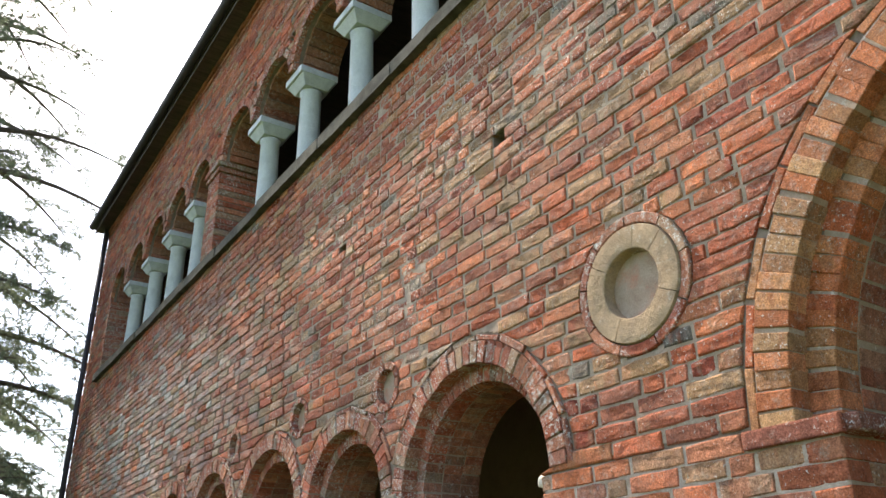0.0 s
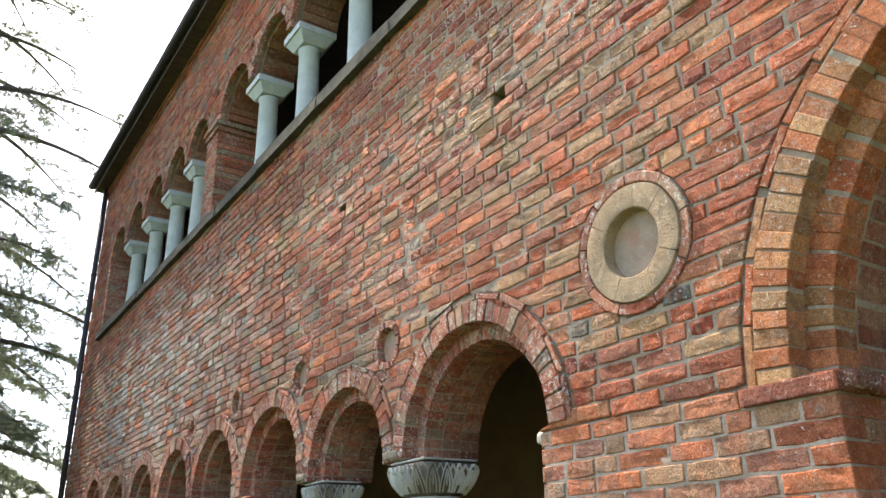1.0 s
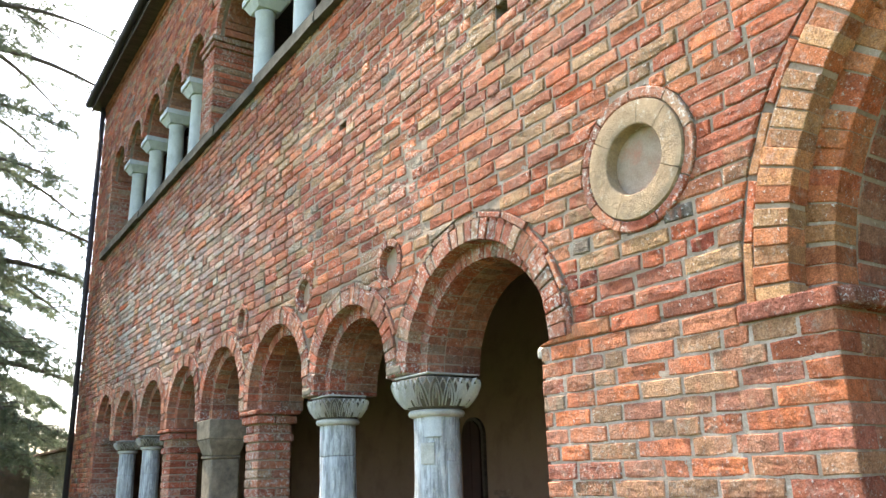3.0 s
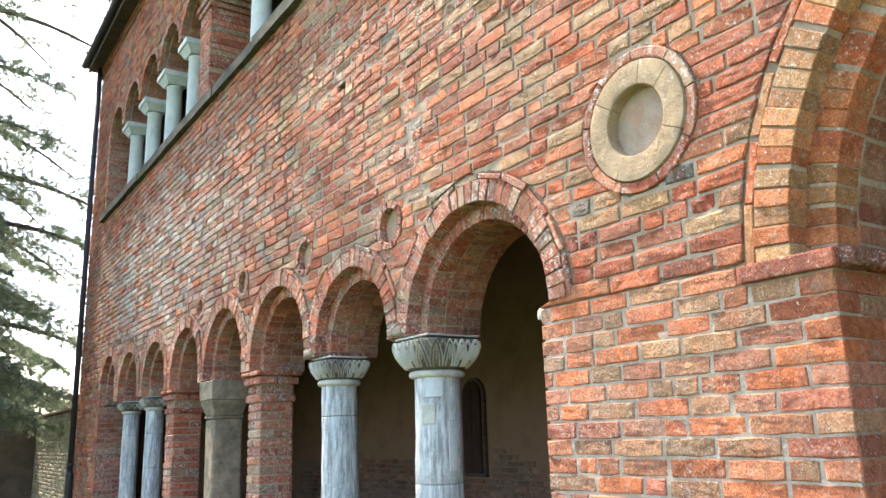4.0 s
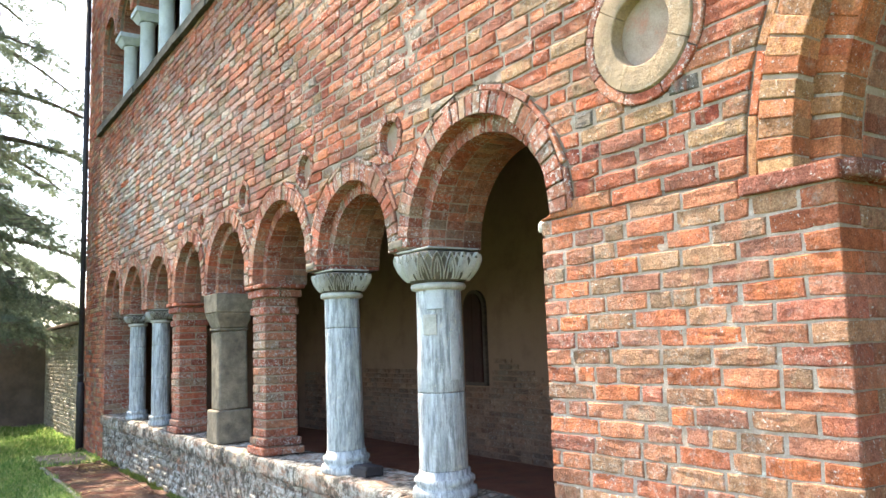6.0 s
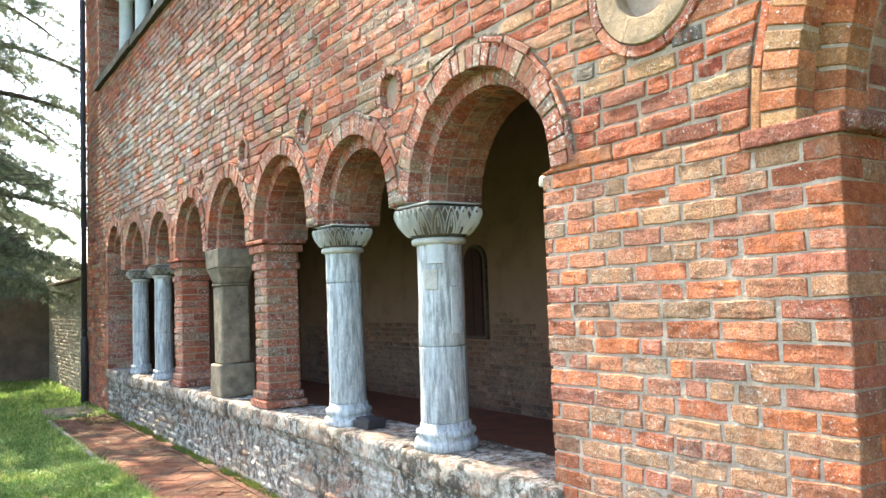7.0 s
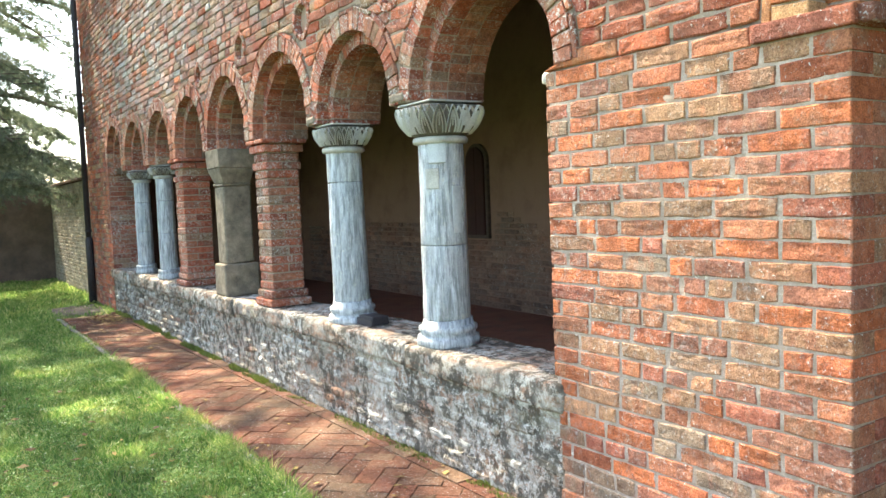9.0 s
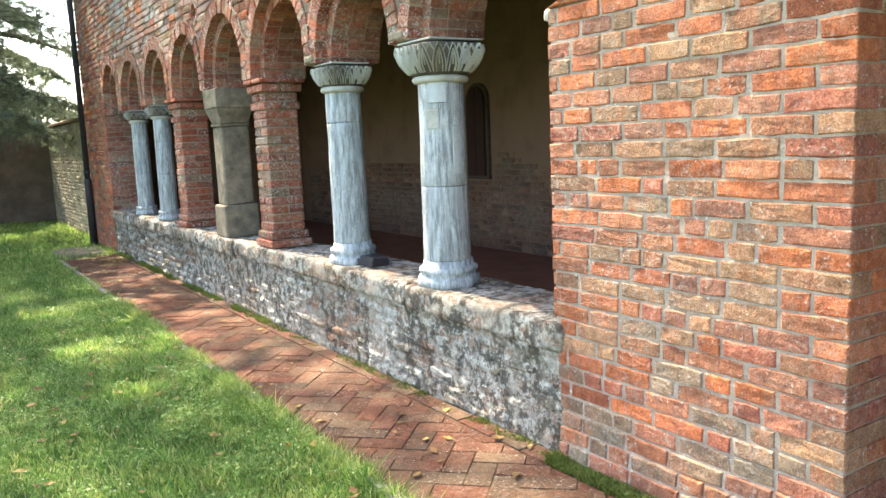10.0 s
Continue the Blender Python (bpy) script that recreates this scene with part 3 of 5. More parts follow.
def voussoirs(parent, name, c, s, r0, r1, x0, x1, count, mat, a0=0.0, a1=math.pi, keep=None, gap=0.09, shared=7):
    """Wedge bricks of one arch ring, each an object of its own on a few shared meshes."""
    step = (a1 - a0) / count
    kinds = []
    for _ in range(shared):
        h = step * (1 - gap) / 2
        h *= rng.uniform(0.92, 1.03)
        jr, jx = rng.uniform(-0.01, 0.006), rng.uniform(-0.006, 0.006)
        b = 0.004
        o = []
        for da, rr in ((-h, r0), (h, r0), (h, r1 + jr), (-h, r1 + jr)):
            o.append((rr * math.sin(da), rr * math.cos(da)))
        cy, cz = 0, (r0 + r1) / 2
        i2 = [(y + (b if y < 0 else -b), z + (b if z < cz else -b)) for y, z in o]
        Vv = [(x0 + jx, y, z) for y, z in i2] + [(x0 + jx + b, y, z) for y, z in o] + [(x1, y, z) for y, z in o]
        Ff = [(0, 1, 2, 3)[::-1], (8, 9, 10, 11)]
        for q in range(4):
            n = (q + 1) % 4
            Ff += [(q, n, n + 4, q + 4)[::-1], (q + 4, n + 4, n + 8, q + 8)[::-1]]
        Ff = [f[::-1] for f in Ff]
        me = mesh(name, Vv, Ff, mat)
        bm = bmesh.new()
        bm.from_mesh(me)
        bmesh.ops.recalc_face_normals(bm, faces=bm.faces)
        bm.to_mesh(me)
        bm.free()
        kinds.append(me)
    for i in range(count):
        a = a0 + (i + 0.5) * step
        y, z = c + (r0 + r1) / 2 * math.cos(a), s + (r0 + r1) / 2 * math.sin(a)
        if keep and not keep(y, z):
            continue
        ob = new(name, rng.choice(kinds))
        ob.parent = parent
        ob.matrix_basis = Matrix.Translation((0, c, s)) @ Matrix.Rotation(a - math.pi / 2 + rng.uniform(-0.008, 0.008), 4, 'X')


def arch_bed(parent, c, s, r0, r1, x0, x1, n=40):
    """The mortar in which the wedges of one arch ring lie."""
    V, F = [], []
    for k in range(n + 1):
        a = math.pi * k / n
        V += [(x, c + r * math.cos(a), s + r * math.sin(a)) for x, r in ((x0, r0), (x0, r1), (x1, r1), (x1, r0))]
    for k in range(n):
        F += [(k * 4 + q, k * 4 + (q + 1) % 4, k * 4 + 4 + (q + 1) % 4, k * 4 + 4 + q) for q in range(4)]
    F += [(3, 2, 1, 0), (n * 4, n * 4 + 1, n * 4 + 2, n * 4 + 3)]
    put("mortar_bed", V, F, M_MORTAR, parent)


def bevel_box_verts(x0, x1, y0, y1, z0, z1, b=0.006):
    """A brick with worn edges, 24 corners drawn in along each face."""
    V, F = [], []
    idx = {}
    for ax in range(3):
        for sx_ in (0, 1):
            for sy_ in (0, 1):
                for sz_ in (0, 1):
                    q = [(x0, x1)[sx_], (y0, y1)[sy_], (z0, z1)[sz_]]
                    for o in range(3):
                        if o != ax:
                            q[o] += (b if (sx_, sy_, sz_)[o] == 0 else -b) * rng.uniform(0.6, 1.4)
                    idx[(ax, sx_, sy_, sz_)] = len(V)
                    V.append(tuple(q))
    for ax in range(3):
        u, w = (ax + 1) % 3, (ax + 2) % 3
        for sgn in (0, 1):
            loop = []
            for a, c in ((0, 0), (1, 0), (1, 1), (0, 1)):
                key = [0, 0, 0]
                key[ax], key[u], key[w] = sgn, a, c
                loop.append(idx[(ax, *key)])
            F.append(tuple(loop if sgn else loop[::-1]))
        for a in (0, 1):
            for c in (0, 1):
                k0, k1 = [0, 0, 0], [0, 0, 0]
                k0[u] = k1[u] = a
                k0[w] = k1[w] = c
                k1[ax] = 1
                q = (idx[(u, *k0)], idx[(u, *k1)], idx[(w, *k1)], idx[(w, *k0)])
                F.append(q if a == c else q[::-1])
    for sx_ in (0, 1):
        for sy_ in (0, 1):
            for sz_ in (0, 1):
                q = tuple(idx[(ax, sx_, sy_, sz_)] for ax in range(3))
                F.append(q if (sx_ + sy_ + sz_) % 2 else q[::-1])
    return V, F


# ---- sill course of the upper storey, roof, inner shell ----
bits = []
y = Y0
while y < 14.6:
    e = min(y + rng.uniform(0.9, 1.5), 14.6)
    bits.append((y, e))
    y = e + 0.006
for y, e in bits:
    d = rng.uniform(-0.008, 0.008)
    me = bevel_mesh("sill_stone", *box(FACE - 0.065 + d, FACE + 0.45, y, e, 5.465, UP_BASE - 0.015 + rng.uniform(-0.006, 0.006)), M_SILL, 0, 1, False, 0.012, 3)
    part("sill_stone", me, facade, "")

roof = tagged(empty("roof", (0, 0, TOP)), "dark overhanging roof edge with boarded soffit", "roof", kind="structure")
ROOF_V = [(2.34, Y0, TOP), (2.34, Y1 + 0.12, TOP), (6.9, Y1 + 0.12, 11.2), (6.9, Y0, 11.2)]
v = ROOF_V + [(x, y, z + 0.11) for x, y, z in ROOF_V]
ob = put("roof_deck", [(a, b, c - TOP) for a, b, c in v], [(0, 1, 2, 3), (7, 6, 5, 4), (0, 4, 5, 1), (1, 5, 6, 2), (2, 6, 7, 3), (3, 7, 4, 0)], M_WOOD, roof)
gut = []
for i in range(9):
    a = math.pi * i / 8
    gut.append((-0.07 * math.cos(a), -0.07 * math.sin(a)))
gv = [(2.29 + p, Y, 0.07 + q) for Y in (Y0, Y1 + 0.14) for p, q in gut] + [(2.29 + p * 0.9, Y, 0.07 + q * 0.9) for Y in (Y0, Y1 + 0.14) for p, q in gut]
gf = [(i, i + 1, i + 10, i + 9) for i in range(8)] + [(i + 18, i + 27, i + 28, i + 19) for i in range(8)] + [(i, i + 18, i + 19, i + 1) for i in range(8)] + [(i + 9, i + 10, i + 28, i + 27) for i in range(8)]
put("gutter", gv, gf, M_IRON, roof, "dark metal half-round gutter")
put("eaves_board", *box(2.36, FACE + 0.02, Y0, Y1 + 0.1, -0.05, -0.005), M_WOOD, roof)
put("fascia_board", *box(2.345, 2.375, Y0, Y1 + 0.1, -0.09, -0.052), M_WOOD, roof)
V, F = [], []
for d, za, zb in ((0.022, TOP - 0.2, TOP - 0.135), (0.045, TOP - 0.128, TOP - 0.06)):
    for p, q in lengths(Y0, Y1):
        v, f = brick_shape(p, q, p, q, za, zb, FACE - d, 0.06)
        n = len(V)
        V += v
        F += [tuple(t + n for t in g) for g in f]
tagged(put("cornice", V, F, M_BRICK_UP, facade), "two stepped brick courses under the eaves", kind="stuff")

for nm, b, mt, lb in (
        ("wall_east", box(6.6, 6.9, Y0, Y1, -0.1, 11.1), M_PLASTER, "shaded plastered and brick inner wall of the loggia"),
        ("wall_north", box(FACE + THICK, 6.6, Y1 - 0.4, Y1, -0.1, 8.8), M_PLASTER, "end wall of the brick building"),
        ("wall_south", box(FACE + 0.02, 6.6, Y0 - 0.4, Y0, -0.1, 8.8), M_PLASTER, "plain end wall of the brick building"),
        ("ceiling", box(FACE + THICK, 6.6, Y0, Y1 - 0.4, 4.55, 4.75), M_WOOD, "dark boarded loggia ceiling"),
        ("ceiling_upper", box(FACE + THICK, 6.6, Y0, Y1 - 0.4, 8.5, 8.68), M_WOOD, "dark ceiling of the upper storey"),
        ("floor", box(FACE + THICK, 6.6, Y0, Y1 - 0.4, -0.1, 0.1), M_FLOOR, "dark terracotta loggia floor")):
    tagged(put(nm, *b, mt), lb, nm.split("_")[0], kind="structure")
for i in range(22):
    y = Y0 + 0.5 + i * 0.86
    tagged(put("ceiling_beam", *box(FACE + THICK, 6.6, y, y + 0.14, 4.35, 4.55), M_WOOD), "dark timber beam under the loggia ceiling", "beam", "loggia beams", "structure")

# ---- ground ----
gs = []
for i, (a, b) in enumerate(((-400, -30), (-30, 1.62), (1.62, 2.75), (2.75, 400))):
    for (c, d) in ((-400, -10), (-10, 30), (30, 400)):
        gs.append([(a, c, 0), (b, c, 0), (b, d, 0), (a, d, 0)])
xs = sorted({p[0] for q in gs for p in q})
ys = sorted({p[1] for q in gs for p in q})
gv = [(x, y, -0.03) for x in xs for y in ys]
gf = [(i * len(ys) + j, (i + 1) * len(ys) + j, (i + 1) * len(ys) + j + 1, i * len(ys) + j + 1) for i in range(len(xs) - 1) for j in range(len(ys) - 1)]
tagged(put("ground", gv, gf, M_SOIL), "mossy lawn soil under the grass", "ground", kind="structure")
tagged(put("threshold", *box(FACE + 0.02, FACE + THICK, -1.11, 1.46, -0.1, 0.06), M_COPING), "worn stone threshold of the portal", "threshold", kind="structure")
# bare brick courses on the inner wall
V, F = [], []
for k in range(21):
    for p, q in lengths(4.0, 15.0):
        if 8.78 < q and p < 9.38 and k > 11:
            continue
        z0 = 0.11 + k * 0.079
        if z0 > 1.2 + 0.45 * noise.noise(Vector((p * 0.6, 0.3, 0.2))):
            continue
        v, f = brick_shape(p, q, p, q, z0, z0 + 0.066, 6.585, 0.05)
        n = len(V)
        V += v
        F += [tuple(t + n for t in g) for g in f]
tagged(put("inner_brickwork", V, F, M_BRICK_IN_SHADE, bpy.data.objects["wall_east"]), "bare brick courses below old plaster", kind="stuff")

# ---- arches ----
for i, (c, r, s) in enumerate(LOW):
    a = tagged(empty("brick_arch", (0, 0, 0)), "round two-order arch of weathered red brick wedges", "arch", "lower arcade arches", "structure")
    lo = (MIDS[i - 1] if i else 2.68) + 0.005
    hi = (MIDS[i] if i < 7 else 14.1) - 0.005
    ok = lambda y, z, lo=lo, hi=hi: lo < y < hi
    n = round(math.pi * r / 0.066)
    voussoirs(a, "voussoir", c, s, r, r + 0.125, FACE - 0.006, FACE + 0.11, n, M_BRICK_RED, keep=ok)
    voussoirs(a, "rim_brick", c, s, r + 0.132, r + 0.168, FACE - 0.002, FACE + 0.05, round(math.pi * r / 0.2), M_BRICK_RED, keep=lambda y, z, lo=lo, hi=hi: lo + 0.05 < y < hi - 0.05, gap=0.05)
    voussoirs(a, "inner_voussoir", c, s, r - 0.09, r + 0.02, FACE + 0.088, FACE + 0.22, n, M_BRICK_RED)
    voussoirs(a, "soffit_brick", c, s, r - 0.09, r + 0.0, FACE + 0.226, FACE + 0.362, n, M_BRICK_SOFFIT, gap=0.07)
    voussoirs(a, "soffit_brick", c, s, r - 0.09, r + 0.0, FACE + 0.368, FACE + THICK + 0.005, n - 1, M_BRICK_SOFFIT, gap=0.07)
    arch_bed(a, c, s, r + 0.004, r + 0.1, FACE + 0.002 + 0.0015 * (i % 2), FACE + 0.1)
    arch_bed(a, c, s, r - 0.086, r - 0.012, FACE + 0.094, FACE + THICK - 0.004)
    # upright stretch between springing and capital
    zs = CAP_TOP + 0.006
    courses = max(1, round((s - zs) / 0.09))
    hh = (s - zs) / courses
    if s - zs > 0.012:
        for q in range(courses):
            za, zb = zs + q * hh, zs + (q + 1) * hh - 0.006
            for sg, edge in ((-1, lo), (1, hi)):
                ys = sorted((c + sg * r, min(max(edge, c - r - 0.16), c + r + 0.16)))
                put("springer_brick", *bevel_box_verts(FACE - 0.006, FACE + 0.1, ys[0], ys[1], za, zb), M_BRICK_RED, a)
                ys = sorted((c + sg * (r - 0.09), c + sg * (r + 0.03)))
                put("springer_brick", *bevel_box_verts(FACE + 0.09, FACE + 0.29, ys[0], ys[1], za, zb), M_BRICK_RED, a)
                put("springer_brick", *bevel_box_verts(FACE + 0.3, FACE + THICK + 0.004, ys[0], ys[1], za, zb), M_BRICK_RED, a)
a = tagged(empty("portal_arch"), "wide portal arch of orange and ochre bricks in two orders", "arch", kind="structure")
voussoirs(a, "voussoir", pc, ps, pr, pr + 0.145, FACE - 0.006, FACE + 0.12, 63, M_BRICK_PORTAL, gap=0.07)
voussoirs(a, "rim_brick", pc, ps, pr + 0.155, pr + 0.2, FACE - 0.004, FACE + 0.05, 19, M_BRICK_PORTAL, gap=0.05)
voussoirs(a, "inner_voussoir", pc, ps, pr - 0.115, pr + 0.03, FACE + 0.1, FACE + 0.24, 60, M_BRICK_PORTAL, gap=0.07)
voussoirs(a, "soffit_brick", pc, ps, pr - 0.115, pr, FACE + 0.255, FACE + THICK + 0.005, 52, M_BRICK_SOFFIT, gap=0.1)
arch_bed(a, pc, ps, pr + 0.004, pr + 0.15, FACE + 0.004, FACE + 0.1, 60)
arch_bed(a, pc, ps, pr - 0.111, pr - 0.012, FACE + 0.106, FACE + THICK - 0.004, 60)
for c, r, s in UPPER:
    a = tagged(empty("upper_arch"), "round upper loggia arch of fired brick", "arch", "upper loggia arches", "structure")
    voussoirs(a, "voussoir", c, s, r, r + 0.095, FACE - 0.012, FACE + 0.05, 17, M_BRICK_RED, gap=0.08)
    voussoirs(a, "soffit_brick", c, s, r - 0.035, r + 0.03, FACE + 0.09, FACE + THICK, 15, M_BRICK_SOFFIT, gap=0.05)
for y, z, r in POCKETS:
    put("pocket_back", *stepped([(FACE + 0.1, [(y + (r + 0.012) * math.cos(t * math.pi / 8), z + (r + 0.012) * math.sin(t * math.pi / 8)) for t in range(16)]),
                                 (FACE + 0.15, [(y + (r + 0.012) * math.cos(t * math.pi / 8), z + (r + 0.012) * math.sin(t * math.pi / 8)) for t in range(16)])]), M_COPING, facade)

# rough impost blocks under the outer order
for i, (cy, w) in enumerate(((4.42, 0.13), (5.77, 0.1))):
    part("impost_block", rocky("impost_block", FACE - 0.012, FACE + 0.12, cy - w * 0.7, cy + w * 0.9, CAP_TOP + 0.008, CAP_TOP + 0.085, M_SAND, 0.015, 0.008, 0.014), facade, "worn brown stone impost block")

# ---- oculi and medallion ----
M_DISC = stone_material("worn_plaster_disc", (0.3, 0.21, 0.155), (0.44, 0.34, 0.265), (0.42, 0.16, 0.1), 9, 0.95, None, 0.75, 0.01)
for y, z, r in OCULI:
    o = tagged(empty("oculus"), "small round brick-rimmed niche in the wall", "niche", "round niches", "structure")
    voussoirs(o, "rim_brick", y, z, r, r + 0.05, FACE - 0.004, FACE + 0.06, 13, M_BRICK_RED, 0, 2 * math.pi, gap=0.08)
    put("niche_back", *stepped([(FACE + 0.055, [(y + (r + 0.01) * math.cos(t * math.pi / 12), z + (r + 0.01) * math.sin(t * math.pi / 12)) for t in range(24)]),
                                (FACE + 0.14, [(y + (r + 0.01) * math.cos(t * math.pi / 12), z + (r + 0.01) * math.sin(t * math.pi / 12)) for t in range(24)])]), M_DISC, o)
y, z = MEDAL
o = tagged(empty("stone_medallion"), "round ochre stone ring with a recessed plaster centre", "medallion", kind="structure")
for q in range(9):
    a0, a1 = 0.2 + q * 0.698 + 0.012, 0.2 + (q + 1) * 0.698 - 0.012
    vv, ff = [], []
    for i in range(7):
        t = a0 + (a1 - a0) * i / 6
        for rr, d in ((0.286, 0.05), (0.286, -0.002), (0.292, -0.007), (0.33, -0.008), (0.336, -0.002), (0.336, 0.05)):
            vv.append((FACE + d, y + rr * math.cos(t), z + rr * math.sin(t)))
    for i in range(6):
        ff += [(i * 6 + w, i * 6 + w + 1, i * 6 + w + 7, i * 6 + w + 6) for w in range(5)]
    ff += [(5, 4, 3, 2, 1, 0), (36, 37, 38, 39, 40, 41)]
    put("rim_brick", vv, ff, M_BRICK_RED, o)
for a0, a1 in ((0.62, 1.78), (1.795, 2.42), (2.435, 3.6), (3.615, 5.2), (5.215, 6.89)):
    prof = [(0.281, 0.06), (0.281, 0.0), (0.276, -0.012), (0.25, -0.0135), (0.23, -0.0135), (0.21, -0.013), (0.19, -0.0125), (0.169, -0.011), (0.164, -0.006), (0.161, 0.03), (0.16, 0.06), (0.159, 0.13)]
    n = max(6, round((a1 - a0) / 0.05))
    vv, ff = [], []
    low = a0 > 3.0                 # the lower stones are eaten away
    for i in range(n + 1):
        t = a0 + (a1 - a0) * i / n
        for rr, d in prof:
            q = Vector((math.cos(t) * rr, math.sin(t) * rr, d))
            e = 0.0006 * noise.noise(q * 20)
            d2 = d + (0.003 * max(0.0, noise.noise(q * 12)) if low else 0.0)
            vv.append((FACE + d2 + e, y + (rr + e * 0.8) * math.cos(t), z + (rr + e * 0.8) * math.sin(t)))
    m_ = len(prof)
    for i in range(n):
        for q in range(m_ - 1):
            ff.append((i * m_ + q, i * m_ + q + 1, (i + 1) * m_ + q + 1, (i + 1) * m_ + q))
    ff += [tuple(range(m_))[::-1], tuple(range(n * m_, n * m_ + m_))]
    put("ring_stone", vv, ff, M_RING, o)
put("medallion_back", *stepped([(FACE + d, [(y + 0.17 * math.cos(t * math.pi / 18), z + 0.17 * math.sin(t * math.pi / 18)) for t in range(36)]) for d in (0.055, 0.15)]),
    M_DISC, o, "worn plaster disc with reddish traces")

# ---- near pier of the portal: each brick its own ----
pier = tagged(put("portal_pier", *box(FACE + 0.010, FACE + THICK + 0.004, 1.47, 2.965, -0.05, 2.235), M_MORTAR), "broad pier of red, orange and ochre bricks beside the portal", "pier", kind="structure")
k = 0
while True:
    z0 = 0.02 + k * COURSE
    z1 = z0 + COURSE - 0.006
    if z1 > 2.24:
        break
    batter = max(0.0, 0.26 - z0) * 0.12
    end = 3.0 if z0 > 0.66 else rng.uniform(2.93, 2.975)
    quoin = 0.13 if k % 2 else 0.27
    first = 0.27 if k % 2 else 0.14
    y = 1.462 - batter * 0.3 if z1 < 2.17 else 1.85
    spans = [(y, y + first)] + lengths(y + first + 0.008, end)
    for i, (p, q) in enumerate(spans):
        w = rng.uniform(-0.003, 0.003)
        v, f = brick_shape(p, q, p, q, z0 + w, z1 + w * 0.5, FACE - batter, (quoin if i == 0 else (THICK if i == len(spans) - 1 else 0.05)) + batter, 0.0042, 0.0035, 0.4)
        put("brick", v, f, M_BRICK_FOOT if z0 < 0.3 + 0.2 * noise.noise(Vector((p * 3, 0, 0))) else M_BRICK_ONE, pier)
    x = FACE + quoin + 0.014 if z1 < 2.17 else 9
    while x < FACE + THICK - 0.03:
        e = min(x + rng.choice((0.13, 0.26, 0.25)), FACE + THICK)
        if FACE + THICK - e < 0.08:
            e = FACE + THICK
        put("brick", *bevel_box_verts(x, e, 1.462 + rng.uniform(-0.003, 0.004), 1.51, z0, z1), M_BRICK_ONE, pier)
        x = e + 0.012
    k += 1
mortar_skin(pier, 1.475, 2.985, 0.0, 2.24, 0.012, lambda z: [(2.93, 3.0)] if z < 0.66 else ([(1.4, 1.86)] if z > 2.15 else []), lambda z: max(0.0, 0.26 - z) * 0.12, 0.0055, 0.0045, M_JOINT)
me = bevel_mesh("impost_brick", *box(FACE - 0.014, FACE + 0.02, 1.448, 1.84, 2.163, 2.232), M_BRICK_ONE, 0.008, 2)
part("impost_brick", me, pier)
for x0, x1 in ((FACE + 0.022, FACE + 0.2), (FACE + 0.21, FACE + 0.36), (FACE + 0.37, FACE + THICK)):
    part("impost_brick", bevel_mesh("impost_brick", *box(x0, x1, 1.4, 1.6, 2.165, 2.232), M_BRICK_RED, 0.02, 3), pier)
part("stone_stub", rocky("stone_stub", FACE + 0.02, FACE + 0.3, 2.93, 3.06, 2.185, 2.25, M_CAPITAL, 0.018, 0.012, 0.012), pier, "broken grey stone impost stub")

# brick reveals of the far jambs
for nm, yj, za, zb, lab in (("jamb_low", LOW_END, PAR_TOP, 2.46, "worn red brick reveal of the arcade end"), ("jamb_up", 14.46, UP_BASE, UP_SPRING, "brick reveal of the upper loggia end")):
    jm = tagged(put("jamb", *box(FACE + 0.016, FACE + THICK, yj - 0.012, yj + 0.003, za, zb), M_MORTAR), lab, "jamb", kind="structure")
    z, k = za + 0.004, 0
    while z < zb - 0.05:
        x = FACE - 0.004
        for L in ((0.27, 0.225) if k % 2 else (0.13, 0.25, 0.1)):
            put("brick", *bevel_box_verts(x, min(x + L, FACE + THICK), yj - 0.02 + rng.uniform(-0.005, 0.004), yj + 0.06, z, z + 0.068), M_BRICK_RED, jm)
            x += L + 0.01
        z += 0.0793
        k += 1

# ---- parapet ----
par = tagged(put("parapet_wall", *box(FACE + 0.03, FACE + THICK, 2.88, LOW_END + 0.12, -0.05, 0.6), M_LIME), "low limewashed parapet wall, mossy and flaking", "parapet", kind="structure")
V, F = [], []
for k in range(8):
    z0 = 0.0 + k * 0.0735
    for p, q in lengths(2.935, LOW_END + 0.1, 0.01):
        v, f = brick_shape(p, q, p, q, z0 + rng.uniform(-0.004, 0.004), z0 + 0.066 + rng.uniform(-0.005, 0.003), FACE + 0.008 + rng.uniform(-0.007, 0.008), 0.05, 0.011, 0.009)
        n = len(V)
        V += v
        F += [tuple(t + n for t in g) for g in f]
tagged(put("parapet_bricks", V, F, M_LIME_B, par), "flaking limewashed brick courses", kind="stuff")
mortar_skin(par, 2.94, 9.5, 0.0, 0.6, 0.013, lambda z: [], None, 0.0155, 0.014, M_LIME, "limewash_crust", "crumbling limewash and mortar crust")
y = 2.93
while y < LOW_END:
    e = min(y + rng.uniform(0.9, 2.0), LOW_END + 0.1)
    if LOW_END + 0.1 - e < 0.3:
        e = LOW_END + 0.1
    me = rocky("coping_stone", FACE - 0.012 + rng.uniform(-0.014, 0.012), FACE + THICK + 0.03, y, e, 0.56 - rng.uniform(0, 0.03), PAR_TOP + rng.uniform(-0.008, 0.004), M_LIME, 0.024, 0.01, 0.009)
    part("coping_stone", me, par)
    y = e + 0.002


# ---- columns and piers of the lower arcade ----
AX = 2.80


